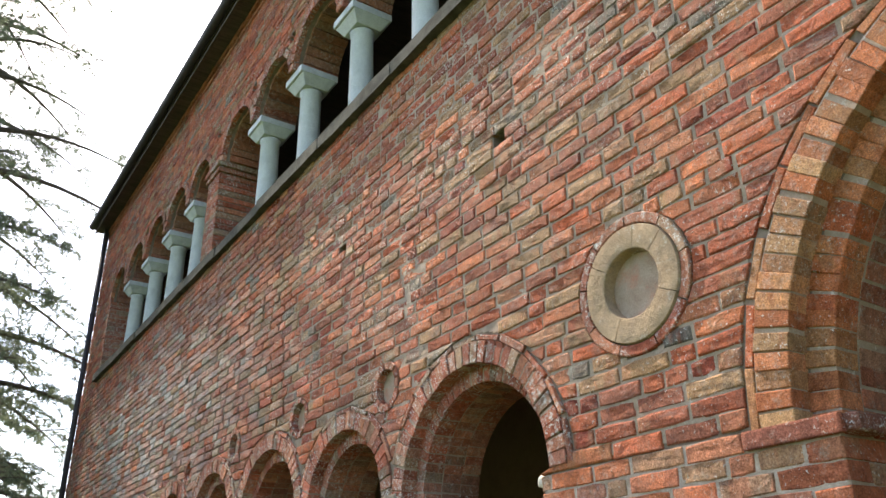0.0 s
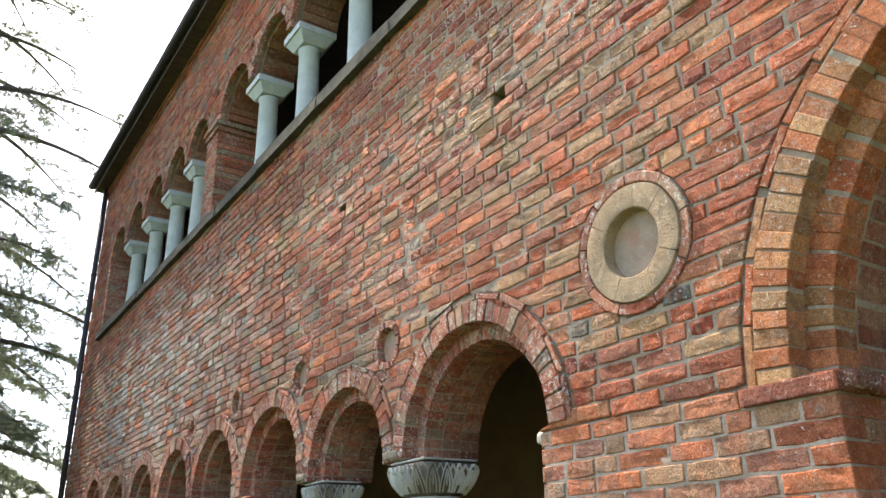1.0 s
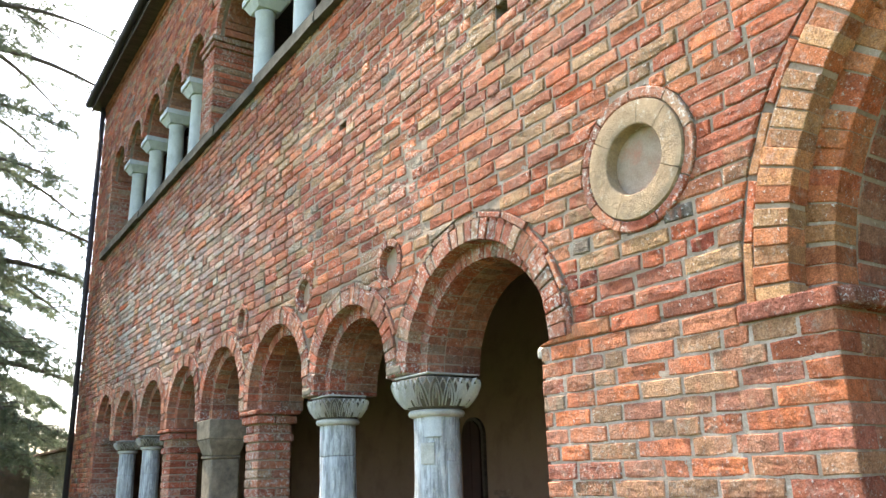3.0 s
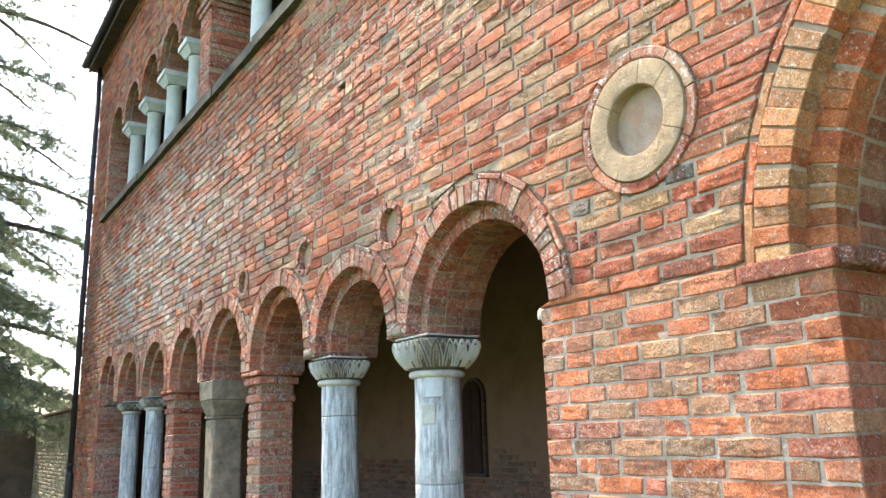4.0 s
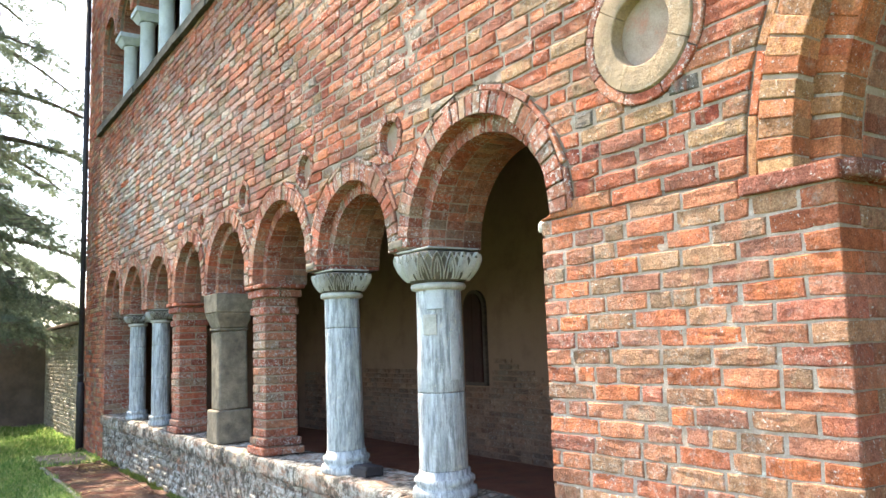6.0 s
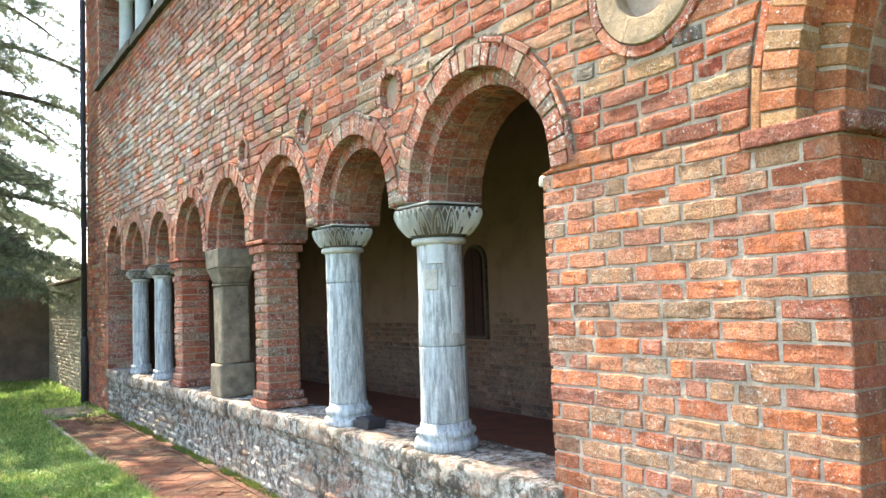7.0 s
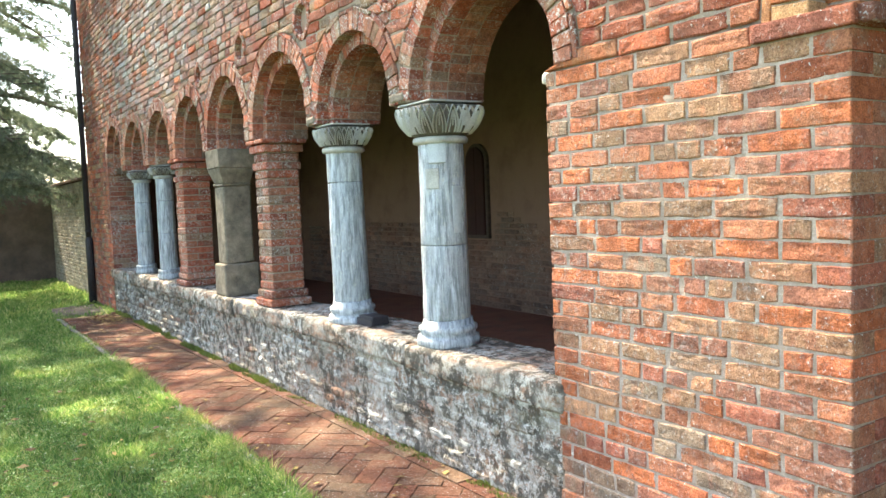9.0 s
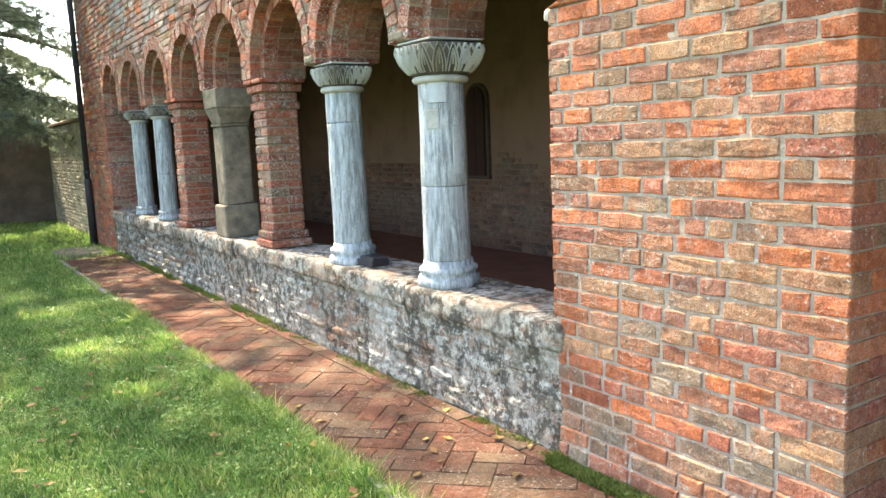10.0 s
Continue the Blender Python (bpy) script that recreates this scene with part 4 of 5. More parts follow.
def column(cy, r, z0, z1, half, hc, lean=(0, 0), joints=(0, 0.4, 0.75, 1.0)):
    t = tagged(empty("marble_column", (AX, cy, z0)), "grey marble column with a carved basket capital and moulded base", "column", "lower arcade columns")
    hb = 0.17 if r > 0.12 else 0.12
    br = r * 1.34
    part("base", bevel_mesh("base", *lathe([(br, 0), (br * 1.02, 0.03), (br, 0.06), (br * 0.9, 0.068), (br * 0.88, 0.085), (br * 0.95, 0.1), (br * 0.93, 0.125), (r * 1.1, 0.135), (r * 1.06, hb)], 0, 0, 26), M_MARBLE, 0, 1, True, 0.022), t, "worn moulded marble base")
    H = z1 - z0
    zz = [hb + (H - hc - hb) * f for f in (joints)]
    for i in range(len(zz) - 1):
        a, b = zz[i] + 0.002, zz[i + 1] - 0.002
        ra, rb = r * (1.0 - 0.05 * zz[i] / H), r * (1.0 - 0.05 * zz[i + 1] / H)
        prof = [(ra * 0.985, a), (ra, a + 0.008)] + [(ra + (rb - ra) * q / 5, a + 0.008 + (b - a - 0.016) * q / 5) for q in range(1, 5)] + [(rb, b - 0.008), (rb * 0.985, b)]
        part("shaft", bevel_mesh("shaft", *lathe(prof, lean[0] * a, lean[1] * a, 40, lean, flute=0.006), M_MARBLE, 0, 1, True, 0.008), t)
    zc = H - hc
    lx, ly = lean[0] * zc, lean[1] * zc
    part("necking", bevel_mesh("necking", *lathe([(r * 0.95, zc - 0.02), (r * 1.14, zc - 0.01), (r * 1.18, zc + 0.008), (r * 1.12, zc + 0.025), (r * 0.98, zc + 0.03)], lx, ly, 26), M_CAPITAL, 0, 1, True), t)
    # basket: round below, near square above
    V, F = [], []
    n, rows = 48, 9
    for i in range(rows + 1):
        f = i / rows
        bulge = math.sqrt(1 - (1 - min(1, f / 0.6)) ** 2)
        for q in range(n):
            a = 2 * math.pi * q / n
            sq = 1 / max(abs(math.cos(a)), abs(math.sin(a)))
            sq = min(sq, 1.26)
            rr = r * 1.0 + (half * (1 + (sq - 1) * min(1, f * 1.3)) - r) * bulge
            V.append((lx + rr * math.cos(a), ly + rr * math.sin(a), zc + 0.03 + (hc - 0.06) * f))
    for i in range(rows):
        for q in range(n):
            F.append((i * n + q, i * n + (q + 1) % n, (i + 1) * n + (q + 1) % n, (i + 1) * n + q))
    F += [tuple(range(n))[::-1], tuple(range(rows * n, rows * n + n))]
    cap = part("capital", bevel_mesh("capital", V, F, M_CAP_SHADE, 0, 1, True), t, "carved capital with interlaced leaf ribs")
    # carved ribs: looping strands over the basket
    def on(a, f):
        bulge = math.sqrt(1 - (1 - min(1, f / 0.6)) ** 2)
        sq = min(1 / max(abs(math.cos(a)), abs(math.sin(a))), 1.26)
        rr = r + (half * (1 + (sq - 1) * min(1, f * 1.3)) - r) * bulge + 0.004
        return Vector((lx + rr * math.cos(a), ly + rr * math.sin(a), zc + 0.03 + (hc - 0.06) * f))
    leaves = 16 if r > 0.12 else 12
    def strand(path, wid, hgt, vv, ff):
        m0 = len(vv)
        for j_, p in enumerate(path):
            out = Vector((p.x - lx, p.y - ly, 0)).normalized()
            nx = path[min(j_ + 1, len(path) - 1)] - path[max(j_ - 1, 0)]
            tan = nx.cross(out).normalized()
            vv += [tuple(p - tan * wid - out * 0.006), tuple(p + out * hgt), tuple(p + tan * wid - out * 0.006)]
            if j_:
                b0 = m0 + (j_ - 1) * 3
                ff += [(b0, b0 + 1, b0 + 4, b0 + 3), (b0 + 1, b0 + 2, b0 + 5, b0 + 4)]
    for q in range(leaves):
        a = 2 * math.pi * (q + 0.5) / leaves
        hw = math.pi / leaves
        vv, ff = [], []
        for wf, hf_ in ((0.98, 0.99), (0.5, 0.8)):
            for sgn in (-1, 1):
                strand([on(a + sgn * hw * wf * math.cos(u * math.pi / 2) ** 0.8, 0.08 + (hf_ - 0.08) * u) for u in [j_ / 7 for j_ in range(8)]], 0.0044, 0.014, vv, ff)
        strand([on(a, 0.3 + 0.5 * u) for u in (0, 0.25, 0.5, 0.75, 1.0)], 0.005, 0.01, vv, ff)
        for sgn in (-1, 1):
            strand([on(a + sgn * hw * (0.5 + 0.5 * u), 0.72 + 0.24 * u) for u in (0, 0.5, 1.0)], 0.005, 0.01, vv, ff)
        put("leaf_rib", vv, ff, M_CAPITAL, cap)
    top = half * 0.9
    part("abacus", bevel_mesh("abacus", *[[(x + lx, y + ly, z) for x, y, z in box(-top, top, -top, top, H - 0.014, H)[0]], box(0, 1, 0, 1, 0, 1)[1]], M_CAPITAL, 0.008, 2), t)
    return t


def brick_pier(cy, s, z0, z1, tilt=0.0):
    t = tagged(put("brick_pier", [(x + AX, y + cy, z) for x, y, z in box(-s / 2 + 0.012, s / 2 - 0.012, -s / 2 + 0.012, s / 2 - 0.012, z0, z1)[0]], box(0, 1, 0, 1, 0, 1)[1], M_MORTAR),
               "square pier of worn red bricks with moulded brick impost", "pier", "brick arcade piers")
    z, k = z0 + 0.012, 0
    while z < z1 - 0.03:
        f = (z - z0) / (z1 - z0)
        g = 0.0 + 0.05 * max(0, 0.12 - f) / 0.12
        if f > 0.96:
            g = 0.06
        elif f > 0.91:
            g = 0.035
        elif 0.80 < f < 0.84:
            g = 0.018
        h = s / 2 + g
        hh = min(0.066, z1 - z - 0.004)
        m = 0.006 + 0.02 * rng.random()
        split = rng.uniform(-0.03, 0.03)
        if k % 2:
            blocks = [(-h, h, -h, split - 0.006), (-h, h, split + 0.006, h)]
        else:
            blocks = [(-h, split - 0.006, -h, h), (split + 0.006, h, -h, h)]
        for a, b, c, d in blocks:
            j = rng.uniform(-0.008, 0.008)
            v, fc = bevel_box_verts(AX + a + j, AX + b + j, cy + c + j, cy + d + j, z, z + hh, 0.008)
            put("brick", v, fc, M_BRICK_RED, t)
        z += 0.0785
        k += 1
    return t


BASE_Z = PAR_TOP - 0.005
col = column(SUPPORTS[0], 0.152, BASE_Z, CAP_TOP, 0.216, 0.245, (0.0, 0.004), (0, 0.42, 1.0))


def patch(t, az, z, w, h, r, mat, label):
    """A repair stone let into a shaft, curved with it."""
    V, F = [], []
    for i in range(7):
        a = radians(az) + (i / 6 - 0.5) * w / r
        for rr, zz in ((r - 0.01, z), (r + 0.003, z + 0.004), (r + 0.003, z + h - 0.004), (r - 0.01, z + h)):
            V.append((rr * math.cos(a), rr * math.sin(a), zz))
    for i in range(6):
        F += [(i * 4 + q, i * 4 + 4 + q, i * 4 + 5 + q, i * 4 + 1 + q) for q in range(3)]
    F += [(0, 1, 2, 3), (27, 26, 25, 24)]
    put("repair_stone", V, F, mat, t, label)


patch(col, 211, 1.0, 0.09, 0.13, 0.15, M_CAPITAL, "small cream repair stone")
patch(col, 272, 0.72, 0.06, 0.3, 0.1515, M_MARBLE_UP, "long pale repair strip")
patch(col, 225, 1.16, 0.11, 0.16, 0.149, M_MARBLE_UP, "pale upper repair stone")
column(SUPPORTS[1], 0.143, BASE_Z, CAP_TOP, 0.18, 0.205, (0.0, 0.025), (0, 0.79, 1.0))
brick_pier(SUPPORTS[2], 0.31, BASE_Z, CAP_TOP)
# stone pier
t = tagged(empty("stone_pier", (AX, SUPPORTS[3], BASE_Z)), "square brown sandstone pier with chamfered block capital", "pier")


def frustum(s0, s1, z0, z1):
    v = [(x * s0, y * s0, z0) for x, y in ((-1, -1), (1, -1), (1, 1), (-1, 1))] + [(x * s1, y * s1, z1) for x, y in ((-1, -1), (1, -1), (1, 1), (-1, 1))]
    return v, [(0, 3, 2, 1), (4, 5, 6, 7), (0, 1, 5, 4), (1, 2, 6, 5), (2, 3, 7, 6), (3, 0, 4, 7)]


HS = CAP_TOP - BASE_Z
for nm, s0, s1, a, b in (("base", 0.19, 0.185, 0, 0.34), ("shaft", 0.15, 0.15, 0.342, 1.16), ("collar", 0.162, 0.162, 1.162, 1.19), ("capital", 0.15, 0.2, 1.192, HS - 0.2), ("abacus", 0.205, 0.21, HS - 0.198, HS)):
    part(nm, bevel_mesh(nm, *frustum(s0, s1, a, b), M_SAND, 0.03 if nm in ("shaft", "base") else 0.014, 3, False, 0.02), t)
brick_pier(SUPPORTS[4], 0.33, BASE_Z, CAP_TOP)
column(SUPPORTS[5], 0.118, BASE_Z, CAP_TOP, 0.17, 0.17)
column(SUPPORTS[6], 0.118, BASE_Z, CAP_TOP, 0.17, 0.17)

# ---- upper loggia ----
for cy in UP_COLS:
    t = tagged(empty("loggia_column", (2.84, cy, UP_BASE)), "smooth pale grey stone column with a plain block capital", "column", "upper loggia columns")
    H = UP_SPRING - UP_BASE
    part("base", bevel_mesh("base", *box(-0.14, 0.14, -0.14, 0.14, 0, 0.08), M_MARBLE_UP, 0.012, 2), t)
    part("shaft", bevel_mesh("shaft", *lathe([(0.122, 0.08), (0.118, 0.1), (0.108, H - 0.235), (0.12, H - 0.22), (0.12, H - 0.2), (0.11, H - 0.19)], 0, 0, 24), M_MARBLE_UP, 0, 1, True), t)
    part("capital", bevel_mesh("capital", *frustum(0.13, 0.195, H - 0.19, H - 0.085), M_MARBLE_UP, 0.008, 2), t)
    part("abacus", bevel_mesh("abacus", *box(-0.215, 0.215, -0.2, 0.2, H - 0.085, H - 0.004), M_MARBLE_UP, 0.01, 2), t)
for cy in UP_PIERS:
    t = tagged(empty("loggia_pier"), "brick pier of the upper loggia with moulded impost", "pier", "upper loggia piers", "structure")
    z, k = UP_BASE, 0
    while z < UP_SPRING - 0.02:
        g = 0.045 if z > UP_SPRING - 0.1 else (0.025 if z > UP_SPRING - 0.2 else 0)
        sp = -0.04 if k % 2 else 0.05
        for a, b in ((-0.21, sp - 0.005), (sp + 0.005, 0.21)):
            put("brick", *bevel_box_verts(FACE - 0.006 - g, FACE + THICK, cy + a - (g if a < 0 and b < 0.1 else 0), cy + b + (g if b > 0.1 else 0), z, min(z + 0.066, UP_SPRING), 0.006), M_BRICK_RED, t)
        z += 0.0785
        k += 1

# ---- down pipe at the far corner ----
t = tagged(empty("downpipe", (FACE - 0.07, Y1 - 0.12, 0)), "dark metal rainwater pipe fixed to the facade corner", "pipe")
part("pipe", bevel_mesh("pipe", *lathe([(0.05, 1.1), (0.05, TOP + 0.02)], 0, 0, 14), M_IRON, 0, 1, True), t)
part("boot", bevel_mesh("boot", *lathe([(0.065, 0.0), (0.065, 1.15), (0.055, 1.2)], 0, 0, 14), M_IRON, 0, 1, True), t, "thicker cast iron foot of the pipe")
for z in (1.3, 3.2, 5.1, 7.0):
    part("clamp", bevel_mesh("clamp", *lathe([(0.06, z), (0.06, z + 0.04)], 0, 0, 14), M_IRON, 0, 1), t)

# ---- narrow shuttered window inside the loggia ----
win = tagged(empty("window_1", (6.6, 9.08, 1.07)), "narrow round-headed window with dark red shutters", "window", kind="structure")
part("frame", bevel_mesh("frame", *stepped([(-0.05, arch_outline(0, 0.25, 1.08, 0, 14)), (0.02, arch_outline(0, 0.25, 1.08, 0, 14))]), M_WOOD, 0), win)
for s_ in (-1, 1):
    o_ = [(y, z) for y, z in arch_outline(0, 0.2, 1.08, 0.05, 16) if y * s_ >= -1e-6]
    if s_ < 0:
        o_ = o_ + [(-0.004, 0.05)]
    else:
        o_ = [(0.004, 0.05)] + o_
    o_ = sorted(set((round(max(abs(y), 0.004) * s_, 4), round(z, 4)) for y, z in o_), key=lambda p: math.atan2(p[1] - 0.6, p[0] - 0.1 * s_))
    part("shutter", bevel_mesh("shutter", *stepped([(-0.08, o_), (-0.052, o_)]), M_DOOR, 0), win)
t = tagged(empty("floodlight", (AX + 0.02, 5.3, PAR_TOP + 0.005)), "small dark floodlight box lying on the parapet", "lamp")
part("housing", bevel_mesh("housing", *box(-0.07, 0.07, -0.11, 0.11, 0, 0.07), M_IRON, 0.012, 2), t)
part("bracket", bevel_mesh("bracket", *box(-0.085, -0.075, -0.12, 0.12, 0, 0.05), M_IRON, 0.003, 1), t)

# ---- garden walls ----
tagged(put("garden_wall", *box(-30, 2.775, 22.2, 22.6, -0.1, 2.15), M_CONC), "dark shaded garden wall behind the lawn", "wall", "garden walls", "structure")
side = tagged(put("garden_wall", *box(2.78, 3.15, 15.76, 22.6, -0.1, 2.3), M_RENDER), "pale brick garden wall running on from the house", "wall", "garden walls", "structure")
V, F = [], []
for k in range(29):
    for p, q in lengths(15.8, 22.2):
        v, f = brick_shape(p, q, p, q, 0.01 + k * COURSE, 0.01 + k * COURSE + 0.066, 2.77, 0.05)
        n = len(V)
        V += v
        F += [tuple(t + n for t in g) for g in f]
M_BRICK_PALE = brick_material("pale_dusty_brick", False, 0.5, 0.8, [(0.0, (0.42, 0.36, 0.27)), (0.4, (0.36, 0.29, 0.21)), (0.7, (0.46, 0.4, 0.31))])
tagged(put("brick_field", V, F, M_BRICK_PALE, side), "pale dusty brick courses", kind="stuff")
y = 15.8
while y < 22.5:
    part("coping", bevel_mesh("coping", *box(2.7, 3.2, y, min(y + 0.6, 22.58), 2.31, 2.37), M_TILE, 0.01, 1), side)
    y += 0.605

# ---- brick path ----
path = tagged(put("path", *box(1.66, FACE + 0.02, -2.05, 13.7, -0.1, -0.006), M_PATHBED), "herringbone path of worn red and buff bricks", "path", kind="structure")


def clip(poly, axis, val, keep_low):
    out = []
    for a, b in zip(poly, poly[1:] + poly[:1]):
        ia, ib = (a[axis] <= val) == keep_low, (b[axis] <= val) == keep_low
        if ia:
            out.append(a)
        if ia != ib:
            t = (val - a[axis]) / (b[axis] - a[axis])
            out.append((a[0] + (b[0] - a[0]) * t, a[1] + (b[1] - a[1]) * t))
    return out


def paver(poly, z):
    cx, cy = sum(p[0] for p in poly) / len(poly), sum(p[1] for p in poly) / len(poly)
    n = len(poly)
    tz = [z + rng.uniform(-0.002, 0.002) for _ in poly]
    Vv = [(x, y_, -0.03) for x, y_ in poly] + [(x, y_, w - 0.004) for (x, y_), w in zip(poly, tz)]
    for (x, y_), w in zip(poly, tz):
        d = math.hypot(cx - x, cy - y_) + 1e-6
        Vv.append((x + (cx - x) / d * 0.003, y_ + (cy - y_) / d * 0.003, w))
    Ff = [tuple(range(2 * n, 3 * n))]
    for i in range(n):
        j = (i + 1) % n
        Ff += [(i, j, j + n, i + n), (i + n, j + n, j + 2 * n, i + 2 * n)]
    return Vv, Ff


W_, L_ = 0.135, 0.27
XA, XB = 1.72, 2.47
restV, restF = [], []
ca, sa = math.cos(radians(45)), math.sin(radians(45))
for i in range(-70, 71):
    for j in range(-70, 71):
        for kind in (0, 1):
            # herringbone lattice of two-by-one bricks
            bx, by = i * W_ + j * 2 * W_, i * W_ - j * 2 * W_
            r_ = (bx, bx + L_, by, by + W_) if kind == 0 else (bx, bx + W_, by + W_, by + W_ + L_)
            g_ = 0.002
            quad = [(r_[0] + g_, r_[2] + g_), (r_[1] - g_, r_[2] + g_), (r_[1] - g_, r_[3] - g_), (r_[0] + g_, r_[3] - g_)]
            quad = [(2.1 + x * ca - y_ * sa, 5.0 + x * sa + y_ * ca) for x, y_ in quad]
            my = sum(q[1] for q in quad) / 4
            if my < -2 or my > 13.6 or max(q[0] for q in quad) < XA or min(q[0] for q in quad) > XB:
                continue
            quad = clip(clip(quad, 0, XB, True), 0, XA, False)
            if len(quad) < 3:
                continue
            area = abs(sum(a[0] * b[1] - b[0] * a[1] for a, b in zip(quad, quad[1:] + quad[:1]))) / 2
            if area < 0.003:
                continue
            v, f = paver(quad, rng.uniform(-0.003, 0.003))
            if 1.8 < my < 9.0:
                put("paving_brick", v, f, M_PAVE, path)
            else:
                n = len(restV)
                restV += v
                restF += [tuple(t + n for t in g) for g in f]
M_PAVE_FAR = brick_material("paving_brick_far", False, 0.9, 0.15, PAVERS, smear=0.2, soil=(0.11, 0.085, 0.06))
tagged(put("far_paving", restV, restF, M_PAVE_FAR, path), "worn red paving bricks", kind="stuff")
y = -2.0
while y < 13.5:
    e = y + rng.uniform(0.26, 0.3)
    put("border_brick", *paver([(XB + 0.008, y), (FACE - 0.005, y), (FACE - 0.005, e), (XB + 0.008, e)], rng.uniform(0.0, 0.008)), M_PAVE, path)
    y = e + 0.008
y = -2.0
while y < 13.5:
    e = y + rng.uniform(0.5, 0.9)
    put("edge_stone", *paver([(1.66, y), (XA - 0.006, y), (XA - 0.006, e), (1.66, e)], rng.uniform(0.004, 0.014)), M_BORDER, path)
    y = e + 0.01

tagged(new("stone_slab", rocky("stone_slab", 1.72, 2.5, 13.9, 15.1, -0.06, 0.03, M_SAND, 0.05, 0.012, 0.015)), "low worn brown stone slab at the end of the path", "slab")

# ---- grass ----
gen = np.random.default_rng(5)


def blades(n, x0, x1, y0, y1, hmin, hmax, width, z=-0.03):
    x, y = gen.uniform(x0, x1, n), gen.uniform(y0, y1, n)
    c = 0.55 + 0.45 * np.sin(x * 5.3 + np.sin(y * 3.1) * 1.7) * np.sin(y * 4.1 + np.sin(x * 2.3))
    tuft = np.clip(np.sin(x * 17 + 3 * np.sin(y * 5)) * np.sin(y * 14 + 2 * np.sin(x * 7)), 0, 1)
    h = gen.uniform(hmin, hmax, n) * (0.45 + 0.5 * c + 0.6 * tuft)
    a = gen.uniform(0, 2 * np.pi, n)
    lean = gen.uniform(0.2, 1.0, n) * h
    la = gen.uniform(0, 2 * np.pi, n)
    w = width * gen.uniform(0.6, 1.4, n)
    dx, dy = np.cos(a) * w, np.sin(a) * w
    lx, ly = np.cos(la) * lean, np.sin(la) * lean
    v = np.empty((n, 5, 3))
    v[:, 0] = np.stack([x - dx, y - dy, np.full(n, z)], 1)
    v[:, 1] = np.stack([x + dx, y + dy, np.full(n, z)], 1)
    v[:, 2] = np.stack([x + dx * 0.8 + lx * 0.4, y + dy * 0.8 + ly * 0.4, z + h * 0.6], 1)
    v[:, 3] = np.stack([x - dx * 0.8 + lx * 0.4, y - dy * 0.8 + ly * 0.4, z + h * 0.6], 1)
    v[:, 4] = np.stack([x + lx, y + ly, z + h], 1)
    return v


def blade_mesh(name, v, mat):
    n = len(v)
    me = bpy.data.meshes.new(name)
    me.vertices.add(n * 5)
    me.vertices.foreach_set("co", v.reshape(-1))
    idx = np.arange(n)[:, None] * 5 + np.array([0, 1, 2, 3, 3, 2, 4])
    me.loops.add(n * 7)
    me.loops.foreach_set("vertex_index", idx.reshape(-1).astype(np.int32))
    me.polygons.add(n * 2)
    st = (np.arange(n)[:, None] * 7 + np.array([0, 4])).reshape(-1).astype(np.int32)
    me.polygons.foreach_set("loop_start", st)
    me.update(calc_edges=True)
    me.materials.append(mat)
    return me


def tri_mesh(name, v, mat):
    """v: n triangles as an (n, 3, 3) array."""
    n = len(v)
    me = bpy.data.meshes.new(name)
    me.vertices.add(n * 3)
    me.vertices.foreach_set("co", v.reshape(-1))
    me.loops.add(n * 3)
    me.loops.foreach_set("vertex_index", np.arange(n * 3, dtype=np.int32))
    me.polygons.add(n)
    me.polygons.foreach_set("loop_start", np.arange(n, dtype=np.int32) * 3)
    me.update(calc_edges=True)
    me.materials.append(mat)
    return me


vs = [blades(64000, 0.0, 1.67, 2.6, 9.0, 0.02, 0.065, 0.004), blades(32000, -0.2, 1.72, 9.0, 14.0, 0.03, 0.085, 0.005), blades(24000, -0.2, 2.75, 13.7, 22.2, 0.05, 0.11, 0.007),
      blades(70000, -8, 0.0, -6.0, 22.2, 0.05, 0.11, 0.009), blades(9000, 0.0, 1.67, -6.0, 2.6, 0.05, 0.1, 0.008), blades(9000, 1.6, 1.72, 2.6, 9.0, 0.05, 0.12, 0.0035)]
tagged(new("grass", blade_mesh("grass", np.concatenate(vs), M_GRASS)), "short green lawn grass with clover and yellowing tufts", "grass", kind="stuff")
# clover leaves between the blades
n = 42000
cx, cy = gen.uniform(0.0, 1.67, n), gen.uniform(2.6, 12.0, n)
grow = np.sin(cx * 4.7 + 1.3 * np.sin(cy * 2.2)) * np.sin(cy * 3.6 + np.sin(cx * 3.1)) + 0.5 * np.sin(cx * 13 + cy * 11)
pick = grow + gen.normal(0, 0.35, n) > 0.05
cx, cy = cx[pick], cy[pick]
n = len(cx)
cz, ang = gen.uniform(0.0, 0.045, n), gen.uniform(0, 6.28, n)
rad = gen.uniform(0.009, 0.019, n)
tri = np.empty((n * 3, 3, 3))
for q in range(3):
    t = ang + q * 2.094
    for w, (dt, rr) in enumerate(((0.0, 0.15), (-0.5, 1.0), (0.5, 1.0))):
        tri[q::3, w] = np.stack([cx + rad * rr * np.cos(t + dt), cy + rad * rr * np.sin(t + dt), cz + gen.uniform(-0.004, 0.006, n)], 1)
tagged(new("clover", tri_mesh("clover", tri, M_CLOVER)), "small green clover leaves in the lawn", "clover", kind="stuff")

